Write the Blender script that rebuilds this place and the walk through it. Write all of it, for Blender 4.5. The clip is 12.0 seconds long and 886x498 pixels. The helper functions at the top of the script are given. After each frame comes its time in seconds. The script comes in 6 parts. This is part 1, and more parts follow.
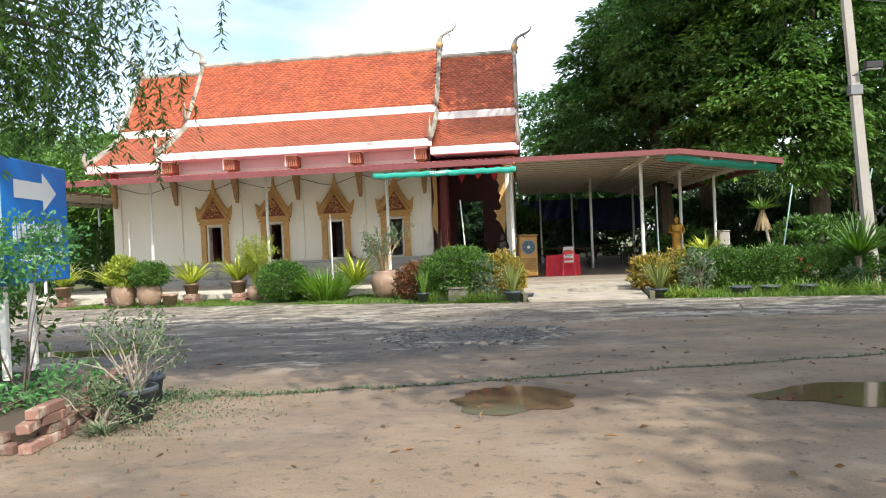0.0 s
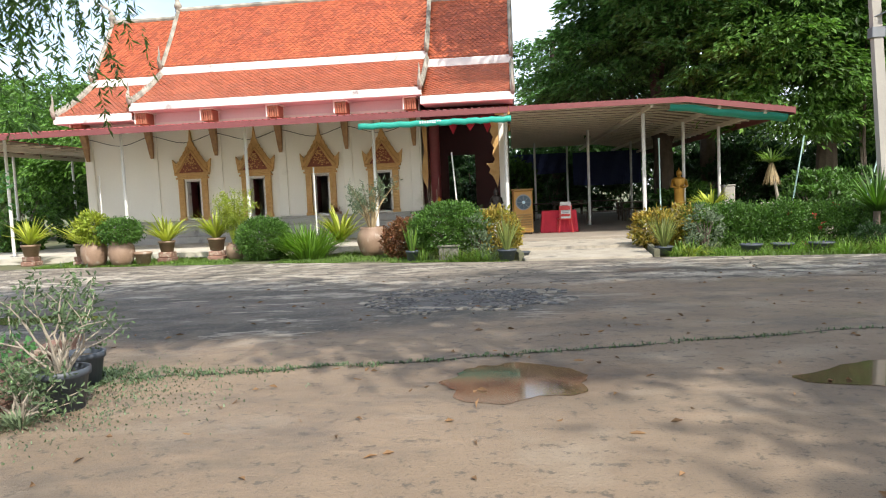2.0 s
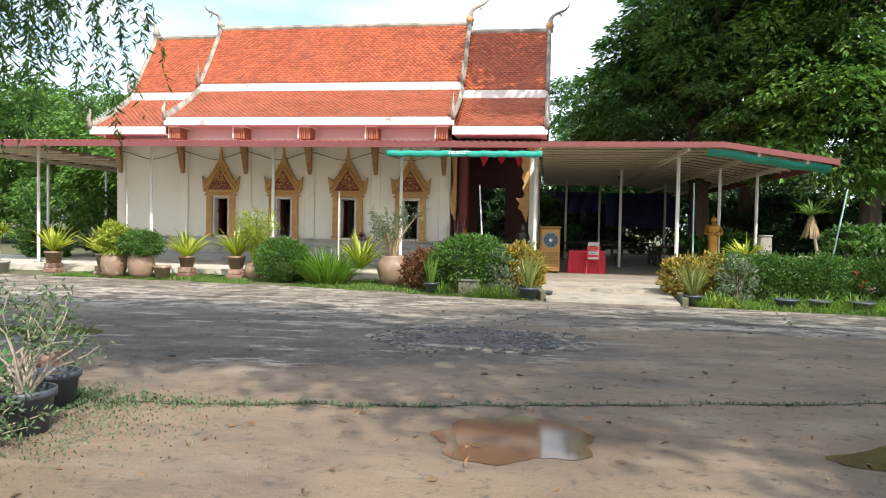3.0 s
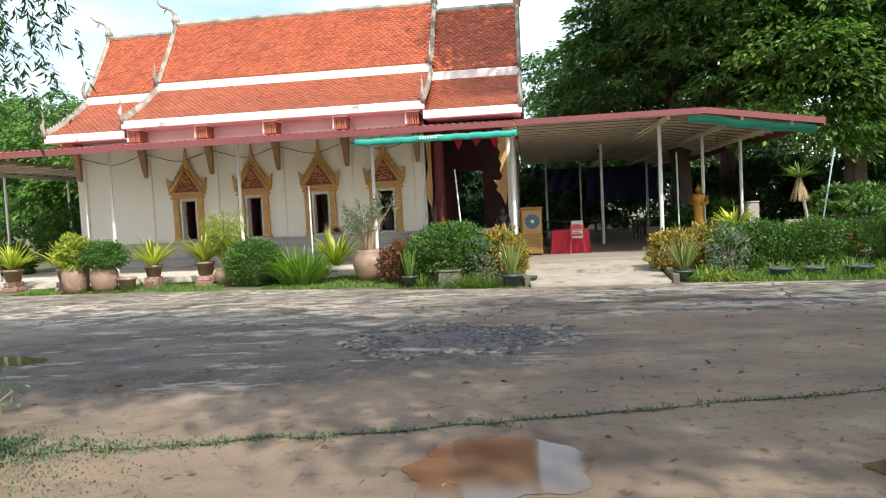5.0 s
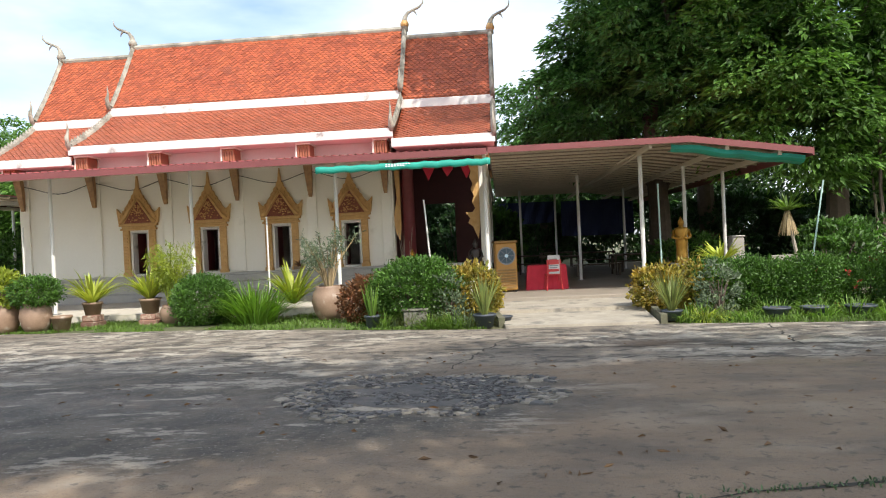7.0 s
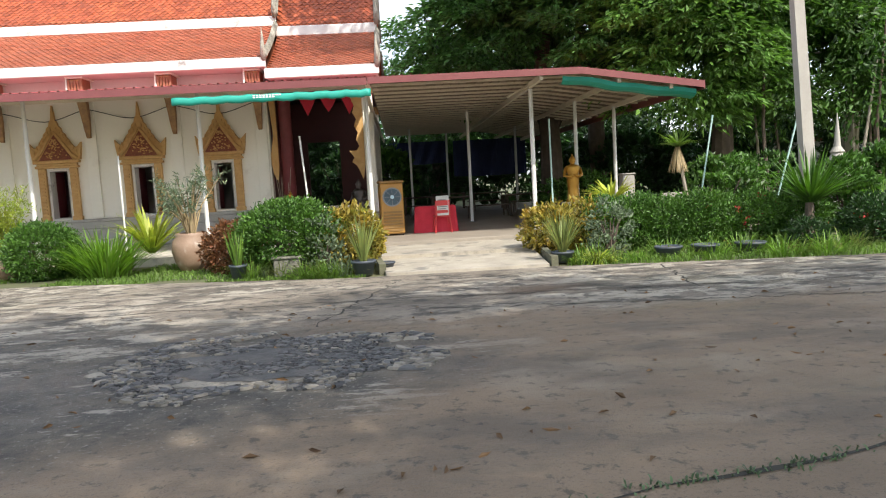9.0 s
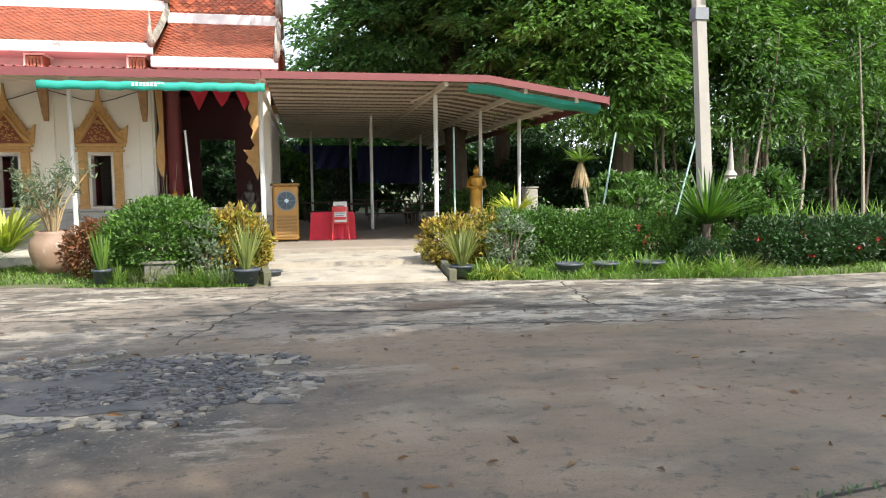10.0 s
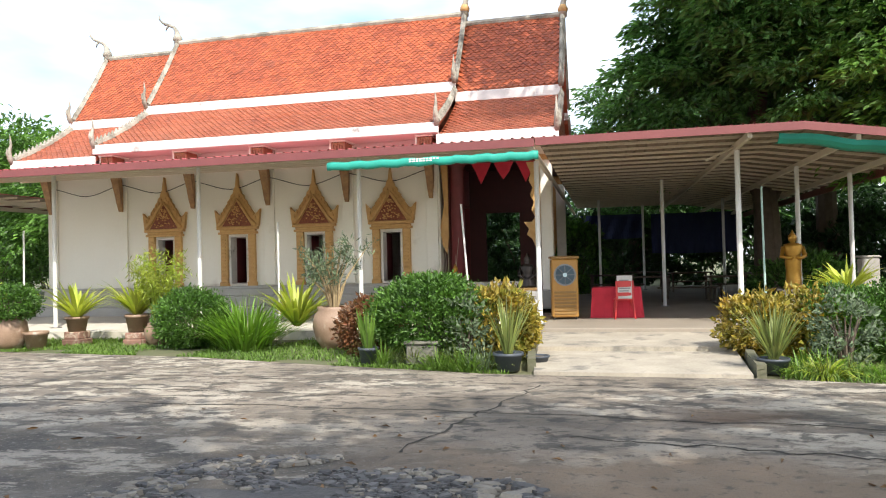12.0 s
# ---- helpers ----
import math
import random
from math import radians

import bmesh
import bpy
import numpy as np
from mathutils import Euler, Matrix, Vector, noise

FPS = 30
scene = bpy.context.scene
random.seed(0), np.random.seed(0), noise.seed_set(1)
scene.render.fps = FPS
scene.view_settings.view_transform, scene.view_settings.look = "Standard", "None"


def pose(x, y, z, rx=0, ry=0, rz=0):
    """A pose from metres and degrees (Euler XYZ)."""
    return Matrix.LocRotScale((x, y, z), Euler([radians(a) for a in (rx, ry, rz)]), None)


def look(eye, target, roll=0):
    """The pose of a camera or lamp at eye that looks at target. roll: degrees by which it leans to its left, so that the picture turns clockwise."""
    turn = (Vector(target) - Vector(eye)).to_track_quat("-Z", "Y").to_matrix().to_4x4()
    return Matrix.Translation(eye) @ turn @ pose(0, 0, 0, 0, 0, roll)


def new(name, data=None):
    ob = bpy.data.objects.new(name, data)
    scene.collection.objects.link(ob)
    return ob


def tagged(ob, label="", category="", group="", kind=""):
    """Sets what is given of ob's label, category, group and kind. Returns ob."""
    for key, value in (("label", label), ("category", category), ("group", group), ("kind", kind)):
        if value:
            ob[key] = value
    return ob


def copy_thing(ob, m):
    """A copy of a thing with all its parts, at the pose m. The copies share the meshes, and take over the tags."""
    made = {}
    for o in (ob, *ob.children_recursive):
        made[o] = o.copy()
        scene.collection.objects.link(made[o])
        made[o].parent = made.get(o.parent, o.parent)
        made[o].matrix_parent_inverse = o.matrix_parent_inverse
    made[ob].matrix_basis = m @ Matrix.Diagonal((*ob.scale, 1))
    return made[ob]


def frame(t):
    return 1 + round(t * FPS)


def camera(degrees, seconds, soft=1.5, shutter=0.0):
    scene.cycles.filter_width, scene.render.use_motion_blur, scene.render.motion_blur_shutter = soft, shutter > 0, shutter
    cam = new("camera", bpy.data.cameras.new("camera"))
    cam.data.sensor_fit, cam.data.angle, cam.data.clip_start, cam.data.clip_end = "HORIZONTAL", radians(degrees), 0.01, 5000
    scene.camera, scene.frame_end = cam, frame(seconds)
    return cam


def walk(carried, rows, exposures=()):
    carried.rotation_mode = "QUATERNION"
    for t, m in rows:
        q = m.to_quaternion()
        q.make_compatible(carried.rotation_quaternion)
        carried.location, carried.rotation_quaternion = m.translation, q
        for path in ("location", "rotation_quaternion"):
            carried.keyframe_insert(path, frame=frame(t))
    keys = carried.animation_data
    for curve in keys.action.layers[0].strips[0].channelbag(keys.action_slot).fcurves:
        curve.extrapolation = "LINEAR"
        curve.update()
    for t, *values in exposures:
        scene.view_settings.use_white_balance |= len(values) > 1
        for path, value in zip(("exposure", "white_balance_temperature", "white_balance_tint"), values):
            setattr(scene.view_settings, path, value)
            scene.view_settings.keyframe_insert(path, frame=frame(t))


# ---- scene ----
cam = camera(63.6, 12.0, soft=1.1)
PATH = [
    (0, (7.641, 0.927, 1.63), (7.421, 2.915, 1.601), -2.5),
    (0.5, (7.567, 1.193, 1.626), (7.374, 3.18, 1.499), -2.0),
    (1, (7.562, 1.543, 1.583), (7.209, 3.51, 1.509), -0.1),
    (1.5, (7.549, 1.81, 1.59), (7.175, 3.772, 1.481), -1.2),
    (2, (7.532, 2.104, 1.601), (7.332, 4.088, 1.447), -2.5),
    (2.5, (7.612, 2.36, 1.6), (7.338, 4.34, 1.55), 1.5),
    (4.5, (7.787, 3.27, 1.694), (7.5, 5.243, 1.544), -2.5),
    (5, (7.761, 3.464, 1.696), (7.519, 5.446, 1.587), -2.9),
    (5.5, (7.707, 3.858, 1.697), (7.534, 5.848, 1.593), -0.4),
    (6, (7.721, 4.145, 1.68), (7.312, 6.102, 1.62), -0.2),
    (6.5, (7.74, 4.494, 1.683), (7.44, 6.471, 1.672), -1.2),
    (8.5, (7.837, 5.797, 1.564), (7.868, 7.792, 1.425), -4.2),
    (9, (8.055, 6.139, 1.571), (8.167, 8.126, 1.381), -3.2),
    (9.5, (8.214, 6.561, 1.584), (8.652, 8.51, 1.482), -2.5),
    (9.7, (8.262, 6.688, 1.574), (8.724, 8.628, 1.408), -2.0),
    (10, (8.313, 6.88, 1.545), (8.688, 8.836, 1.369), -0.6),
    (10.5, (8.478, 7.285, 1.593), (8.66, 9.273, 1.469), 1.0),
    (11, (8.642, 7.608, 1.594), (8.896, 9.591, 1.555), -0.6),
    (11.5, (8.706, 8.022, 1.587), (8.684, 10.022, 1.591), 0.8),
    (12, (8.732, 8.442, 1.584), (8.294, 10.392, 1.62), -1.4),
]
walk(cam, [(t, look(eye, target, roll)) for t, eye, target, roll in PATH],
     exposures=[(0, 0.96), (2.5, 0.94), (4.5, 0.92), (6.3, 0.76), (8.5, 0.88), (9.5, 1.05), (10.4, 1.30), (11.4, 1.16), (12, 1.04)])

# ==== body ====
# ---- world, sun, exposure ----
SUN_EL, SUN_AZ = 46.0, 34.0          # degrees above the ground; degrees right of straight behind the walker
world = bpy.data.worlds.new("world")
scene.world = world
world.use_nodes = True
wn = world.node_tree
wn.nodes.clear()
w_out = wn.nodes.new("ShaderNodeOutputWorld")
w_bg = wn.nodes.new("ShaderNodeBackground")
w_sky = wn.nodes.new("ShaderNodeTexSky")
w_sky.sky_type, w_sky.sun_disc = "NISHITA", False
sun_dir = Vector((math.sin(radians(SUN_AZ)) * math.cos(radians(SUN_EL)), -math.cos(radians(SUN_AZ)) * math.cos(radians(SUN_EL)), math.sin(radians(SUN_EL))))
w_sky.sun_elevation = radians(SUN_EL)
w_sky.sun_rotation = math.atan2(sun_dir.x, sun_dir.y)
w_sky.dust_density, w_sky.air_density = 2.0, 1.0
w_co = wn.nodes.new("ShaderNodeTexCoord")
w_map = wn.nodes.new("ShaderNodeMapping")
w_map.inputs["Scale"].default_value = (1.0, 1.0, 3.0)
w_noise = wn.nodes.new("ShaderNodeTexNoise")
w_noise.inputs["Scale"].default_value, w_noise.inputs["Detail"].default_value = 2.2, 6.0
w_ramp = wn.nodes.new("ShaderNodeValToRGB")
w_ramp.color_ramp.elements[0].position, w_ramp.color_ramp.elements[1].position = 0.34, 0.72
w_mix = wn.nodes.new("ShaderNodeMixRGB")
w_mix.inputs["Color2"].default_value = (6.0, 6.4, 6.9, 1)
wn.links.new(w_co.outputs["Generated"], w_map.inputs["Vector"])
wn.links.new(w_map.outputs["Vector"], w_noise.inputs["Vector"])
wn.links.new(w_noise.outputs["Fac"], w_ramp.inputs["Fac"])
wn.links.new(w_ramp.outputs["Color"], w_mix.inputs["Fac"])
wn.links.new(w_sky.outputs["Color"], w_mix.inputs["Color1"])
wn.links.new(w_mix.outputs["Color"], w_bg.inputs["Color"])
wn.links.new(w_bg.outputs["Background"], w_out.inputs["Surface"])
w_bg.inputs["Strength"].default_value = 0.15
sun_data = bpy.data.lights.new("sun", "SUN")
sun_data.energy, sun_data.angle, sun_data.color = 3.0, radians(0.6), (1.0, 0.95, 0.86)
sun = new("sun", sun_data)
sun.matrix_world = look(sun_dir * 60, (0, 0, 0))


# ---- materials ----
def material(name, base, other=None, rough=0.7, scale=6.0, fine=60.0, bump=0.15, metal=0.0, spread=0.5, island=0.0, per_object=0.0, stain=None, stain_scale=0.8, stain_at=0.56, translucent=0.0):
    """A surface whose colour wanders between two tones at a coarse and a fine scale, with relief, and stains of a third tone."""
    m = bpy.data.materials.new(name)
    m.use_nodes = True
    nt = m.node_tree
    nt.nodes.clear()
    N, L = nt.nodes.new, nt.links.new
    out, bsdf, co = N("ShaderNodeOutputMaterial"), N("ShaderNodeBsdfPrincipled"), N("ShaderNodeTexCoord")
    geo = N("ShaderNodeNewGeometry")
    other = other or tuple(c * 0.72 for c in base)
    n1, n2 = N("ShaderNodeTexNoise"), N("ShaderNodeTexNoise")
    n1.inputs["Scale"].default_value, n1.inputs["Detail"].default_value = scale, 5
    n2.inputs["Scale"].default_value, n2.inputs["Detail"].default_value = fine, 4
    L(geo.outputs["Position"], n1.inputs["Vector"])
    L(geo.outputs["Position"], n2.inputs["Vector"])
    ramp = N("ShaderNodeMapRange")
    ramp.inputs["From Min"].default_value, ramp.inputs["From Max"].default_value = 0.5 - spread / 2, 0.5 + spread / 2
    add = N("ShaderNodeMath")
    add.operation = "MULTIPLY_ADD"
    add.inputs[1].default_value, add.inputs[2].default_value = 0.35, 0.0
    L(n2.outputs["Fac"], add.inputs[0])
    mix_f = N("ShaderNodeMath")
    mix_f.operation = "MULTIPLY_ADD"
    mix_f.inputs[1].default_value = 0.65
    L(n1.outputs["Fac"], mix_f.inputs[0])
    L(add.outputs[0], mix_f.inputs[2])
    L(mix_f.outputs[0], ramp.inputs["Value"])
    mix = N("ShaderNodeMixRGB")
    mix.inputs["Color1"].default_value, mix.inputs["Color2"].default_value = (*base, 1), (*other, 1)
    L(ramp.outputs["Result"], mix.inputs["Fac"])
    colour = mix.outputs["Color"]
    if stain:
        n3, r3, m3 = N("ShaderNodeTexNoise"), N("ShaderNodeMapRange"), N("ShaderNodeMixRGB")
        n3.inputs["Scale"].default_value, n3.inputs["Detail"].default_value, n3.inputs["Roughness"].default_value = stain_scale, 8, 0.65
        r3.inputs["From Min"].default_value, r3.inputs["From Max"].default_value = stain_at, stain_at + 0.12
        L(geo.outputs["Position"], n3.inputs["Vector"])
        L(n3.outputs["Fac"], r3.inputs["Value"])
        L(r3.outputs["Result"], m3.inputs["Fac"])
        L(colour, m3.inputs["Color1"])
        m3.inputs["Color2"].default_value = (*stain, 1)
        colour = m3.outputs["Color"]
    if island or per_object:
        hsv, rm = N("ShaderNodeHueSaturation"), N("ShaderNodeMapRange")
        info = N("ShaderNodeObjectInfo")
        amount = island or per_object
        rm.inputs["To Min"].default_value, rm.inputs["To Max"].default_value = 1 - amount, 1 + amount
        L(geo.outputs["Random Per Island"] if island else info.outputs["Random"], rm.inputs["Value"])
        L(rm.outputs["Result"], hsv.inputs["Value"])
        L(colour, hsv.inputs["Color"])
        colour = hsv.outputs["Color"]
    bsdf.inputs["Roughness"].default_value, bsdf.inputs["Metallic"].default_value = rough, metal
    L(colour, bsdf.inputs["Base Color"])
    if bump:
        b = N("ShaderNodeBump")
        b.inputs["Strength"].default_value, b.inputs["Distance"].default_value = bump, 0.02
        L(mix_f.outputs[0], b.inputs["Height"])
        L(b.outputs["Normal"], bsdf.inputs["Normal"])
    surface = bsdf.outputs["BSDF"]
    if translucent:
        tr, ms = N("ShaderNodeBsdfTranslucent"), N("ShaderNodeMixShader")
        bright = N("ShaderNodeHueSaturation")
        bright.inputs["Value"].default_value, bright.inputs["Saturation"].default_value = 1.5, 1.1
        L(colour, bright.inputs["Color"])
        L(bright.outputs["Color"], tr.inputs["Color"])
        ms.inputs["Fac"].default_value = translucent
        L(surface, ms.inputs[1])
        L(tr.outputs["BSDF"], ms.inputs[2])
        surface = ms.outputs["Shader"]
    L(surface, out.inputs["Surface"])
    return m




def yard_concrete():
    """Concrete with damp dark zones, pale scraped streaks running along the yard, and grit."""
    m = bpy.data.materials.new("yard_concrete")
    m.use_nodes = True
    nt = m.node_tree
    N, L = nt.nodes.new, nt.links.new
    bsdf = nt.nodes["Principled BSDF"]
    geo = N("ShaderNodeNewGeometry")

    def layer(stretch, scale, detail, lo, hi, rough=0.6):
        mp, nz, mr = N("ShaderNodeMapping"), N("ShaderNodeTexNoise"), N("ShaderNodeMapRange")
        mp.inputs["Scale"].default_value = stretch
        nz.inputs["Scale"].default_value, nz.inputs["Detail"].default_value, nz.inputs["Roughness"].default_value = scale, detail, rough
        mr.inputs["From Min"].default_value, mr.inputs["From Max"].default_value = lo, hi
        L(geo.outputs["Position"], mp.inputs["Vector"])
        L(mp.outputs["Vector"], nz.inputs["Vector"])
        L(nz.outputs["Fac"], mr.inputs["Value"])
        return mr.outputs["Result"]

    def over(base, colour, fac):
        mx = N("ShaderNodeMixRGB")
        mx.inputs["Color2"].default_value = (*colour, 1)
        L(fac, mx.inputs["Fac"])
        if isinstance(base, tuple):
            mx.inputs["Color1"].default_value = (*base, 1)
        else:
            L(base, mx.inputs["Color1"])
        return mx.outputs["Color"]

    def times(a, b):
        k = N("ShaderNodeMath")
        k.operation = "MULTIPLY"
        L(a, k.inputs[0])
        if isinstance(b, float):
            k.inputs[1].default_value = b
        else:
            L(b, k.inputs[1])
        return k.outputs[0]

    def zone(x0, y0, ax, ay, lo, hi, wobble):
        """One inside an uneven oval round (x0, y0), nought outside; a huge ax makes it a band across the yard."""
        mp, nz, sc, sub, add, ln, mr = N("ShaderNodeMapping"), N("ShaderNodeTexNoise"), N("ShaderNodeVectorMath"), N("ShaderNodeVectorMath"), N("ShaderNodeVectorMath"), N("ShaderNodeVectorMath"), N("ShaderNodeMapRange")
        mp.inputs["Location"].default_value = (-x0 / ax, -y0 / ay, 0)
        mp.inputs["Scale"].default_value = (1 / ax, 1 / ay, 0)
        nz.inputs["Scale"].default_value, nz.inputs["Detail"].default_value, nz.inputs["Roughness"].default_value = 0.9, 9, 0.68
        sub.operation, sub.inputs[1].default_value = "SUBTRACT", (0.5, 0.5, 0.5)
        sc.operation, sc.inputs["Scale"].default_value = "SCALE", wobble
        add.operation, ln.operation = "ADD", "LENGTH"
        mr.inputs["From Min"].default_value, mr.inputs["From Max"].default_value = hi, lo
        L(geo.outputs["Position"], mp.inputs["Vector"])
        L(geo.outputs["Position"], nz.inputs["Vector"])
        L(nz.outputs["Color"], sub.inputs[0])
        L(sub.outputs[0], sc.inputs[0])
        L(mp.outputs["Vector"], add.inputs[0])
        L(sc.outputs[0], add.inputs[1])
        L(add.outputs[0], ln.inputs[0])
        L(ln.outputs["Value"], mr.inputs["Value"])
        return mr.outputs["Result"]

    # smooth brown concrete, silted
    c = over((0.275, 0.20, 0.132), (0.205, 0.15, 0.10), layer((1, 1, 1), 0.7, 6, 0.35, 0.65))
    c = over(c, (0.125, 0.10, 0.076), times(layer((0.5, 1, 1), 0.6, 9, 0.50, 0.60, 0.7), 0.7))
    c = over(c, (0.32, 0.26, 0.19), times(layer((0.8, 1.2, 1), 0.9, 6, 0.54, 0.66), 0.5))
    # old worn concrete near the beds: pale crusts between dark grime
    far = zone(6, 19.6, 300, 5.4, 0.92, 1.05, 0.42)
    worn = over((0.255, 0.212, 0.163), (0.145, 0.12, 0.092), layer((0.6, 1, 1), 0.8, 9, 0.42, 0.57, 0.7))
    worn = over(worn, (0.45, 0.40, 0.32), times(layer((0.6, 1.1, 1), 1.9, 14, 0.485, 0.525, 0.72), layer((0.4, 0.8, 1), 0.5, 5, 0.40, 0.56)))
    worn = over(worn, (0.05, 0.045, 0.038), times(layer((0.7, 1.2, 1), 3.0, 14, 0.52, 0.56, 0.72), 0.8))
    mx = N("ShaderNodeMixRGB")
    L(far, mx.inputs["Fac"])
    L(c, mx.inputs["Color1"])
    L(worn, mx.inputs["Color2"])
    c = mx.outputs["Color"]
    # dark asphalt skin with bare pale islands
    tar = zone(3.2, 12.4, 6.2, 2.7, 0.72, 1.0, 0.75)
    skin = over((0.075, 0.067, 0.056), (0.135, 0.115, 0.09), layer((1, 1, 1), 1.6, 12, 0.44, 0.56, 0.72))
    skin = over(skin, (0.36, 0.32, 0.26), times(layer((0.5, 1.3, 1), 1.1, 14, 0.55, 0.58, 0.72), 0.9))
    skin = over(skin, (0.28, 0.26, 0.225), times(layer((1, 1, 1), 22, 3, 0.60, 0.66), 0.85))
    mx = N("ShaderNodeMixRGB")
    L(tar, mx.inputs["Fac"])
    L(c, mx.inputs["Color1"])
    L(skin, mx.inputs["Color2"])
    c = mx.outputs["Color"]
    # rust-brown stain before the path
    c = over(c, (0.11, 0.065, 0.035), times(zone(9.9, 15.9, 0.9, 0.55, 0.3, 1.0, 0.5), 0.75))
    # damp silt round the puddles
    for spot in ((7.7, 8.2, 1.25, 0.95), (11.6, 8.0, 2.1, 1.1)):
        c = over(c, (0.115, 0.078, 0.05), times(zone(*spot, 0.35, 1.0, 0.5), 0.8))
    grit = layer((1, 1, 1), 55, 4, 0.3, 0.7)
    c = over(c, (0.08, 0.07, 0.058), times(layer((1, 1, 1), 42, 5, 0.55, 0.66, 0.7), 0.6))
    c = over(c, (0.06, 0.053, 0.044), times(layer((1, 1, 1), 7, 10, 0.56, 0.60, 0.75), 0.65))
    L(c, bsdf.inputs["Base Color"])
    rough = N("ShaderNodeMapRange")
    rough.inputs["To Min"].default_value, rough.inputs["To Max"].default_value = 0.82, 0.46
    L(layer((0.5, 1, 1), 0.45, 7, 0.48, 0.64), rough.inputs["Value"])
    L(rough.outputs["Result"], bsdf.inputs["Roughness"])
    bp, bp2 = N("ShaderNodeBump"), N("ShaderNodeBump")
    bp.inputs["Strength"].default_value, bp.inputs["Distance"].default_value = 0.5, 0.012
    bp2.inputs["Strength"].default_value, bp2.inputs["Distance"].default_value = 0.4, 0.05
    L(grit, bp.inputs["Height"])
    L(layer((0.6, 1.2, 1), 2.4, 10, 0.3, 0.7, 0.7), bp2.inputs["Height"])
    L(bp.outputs["Normal"], bp2.inputs["Normal"])
    L(bp2.outputs["Normal"], bsdf.inputs["Normal"])
    return m


M_ROAD = yard_concrete()
M_GROUND = material("earth", (0.16, 0.14, 0.08), (0.07, 0.10, 0.035), 0.95, 0.6, 20, 0.4)
M_PATCH = material("broken_asphalt", (0.05, 0.049, 0.047), (0.10, 0.096, 0.09), 0.6, 7, 40, 0.8, spread=0.3)
M_DARKLINE = material("crack_dirt", (0.05, 0.045, 0.035), rough=0.95)
M_SLAB = material("apron_concrete", (0.44, 0.39, 0.31), (0.30, 0.265, 0.21), 0.85, 1.8, 25, 0.3, spread=0.3, stain=(0.18, 0.165, 0.14), stain_scale=1.6, stain_at=0.53)
M_WALL = material("white_plaster", (0.90, 0.87, 0.79), (0.84, 0.80, 0.71), 0.9, 0.7, 14, 0.12, stain=(0.70, 0.66, 0.58), stain_at=0.62)
M_PINK = material("pink_plaster", (0.84, 0.72, 0.71), (0.74, 0.61, 0.60), 0.9, 0.8, 15, 0.1)
M_TRIM = material("white_trim", (0.80, 0.77, 0.74), (0.62, 0.59, 0.56), 0.75, 1.5, 30, 0.15, stain=(0.26, 0.24, 0.22), stain_scale=1.6, stain_at=0.58)
M_BASE = material("grey_base", (0.50, 0.48, 0.45), (0.36, 0.345, 0.32), 0.85, 1.2, 25, 0.2, stain=(0.22, 0.21, 0.2), stain_scale=1.6, stain_at=0.6)
M_TILE = material("orange_roof_tile", (0.43, 0.105, 0.036), (0.29, 0.058, 0.026), 0.5, 0.8, 20, 0.1, island=0.3, stain=(0.20, 0.06, 0.035), stain_scale=0.9, stain_at=0.6)
M_TILE_ONE = material("orange_roof_tile_single", (0.43, 0.105, 0.036), (0.29, 0.058, 0.026), 0.5, 0.8, 20, 0.1, per_object=0.3, stain=(0.20, 0.06, 0.035), stain_scale=0.9, stain_at=0.6)
# Pale lip: lime wear, plus light caught on the edge put in colour.
M_TILE_LIP = material("limed_lit_tile_lip", (0.46, 0.21, 0.13), (0.24, 0.075, 0.045), 0.8, 1.1, 20, 0.1, stain=(0.20, 0.07, 0.05), stain_scale=0.7, stain_at=0.55)
M_RIDGE = material("weathered_ridge", (0.46, 0.43, 0.36), (0.16, 0.15, 0.12), 0.9, 2.2, 40, 0.5, spread=0.28)
M_GOLD = material("ochre_gold_stucco", (0.66, 0.42, 0.17), (0.50, 0.27, 0.09), 0.6, 9, 60, 0.6)
M_BRACKET = material("weathered_ochre", (0.46, 0.27, 0.12), (0.24, 0.13, 0.07), 0.7, 7, 60, 0.6, spread=0.35)
M_REDORN = material("red_ornament_field", (0.17, 0.035, 0.02), (0.26, 0.08, 0.03), 0.6, 22, 60, 0.8, spread=0.2)
M_BRASS = material("gilded_statue", (0.50, 0.27, 0.035), (0.34, 0.16, 0.025), 0.38, 8, 50, 0.15, metal=0.55)
M_BLACKSTAT = material("dark_bronze", (0.05, 0.04, 0.035), rough=0.4, metal=0.5)
M_SHEETRED = material("red_metal_sheet", (0.50, 0.13, 0.13), (0.40, 0.09, 0.10), 0.45, 1.2, 30, 0.08, stain=(0.30, 0.09, 0.08))
# Brown sheet darkened, so shade between the pale purlins is painted in.
M_SHEETSHADE = material("shaded_sheet_underside", (0.29, 0.215, 0.15), (0.20, 0.145, 0.10), 0.6, 1.0, 30, 0.08, stain=(0.32, 0.24, 0.17), stain_scale=1.5)
M_STEELPALE = material("cream_painted_steel", (0.76, 0.67, 0.54), (0.62, 0.53, 0.42), 0.5, 3, 40, 0.08)
M_POSTWHITE = material("white_painted_post", (0.78, 0.76, 0.72), (0.62, 0.60, 0.56), 0.5, 3, 40, 0.08, stain=(0.38, 0.30, 0.22), stain_scale=4, stain_at=0.64)
M_TEAL = material("teal_tarpaulin", (0.02, 0.36, 0.27), (0.015, 0.26, 0.20), 0.55, 3, 40, 0.15)
M_BLUETARP = material("navy_tarpaulin", (0.015, 0.025, 0.09), rough=0.7, scale=1.5)
# Near-black colour stands for the unlit inside seen through openings.
M_INSIDE = material("interior_shade_tone", (0.06, 0.035, 0.03), rough=0.9)
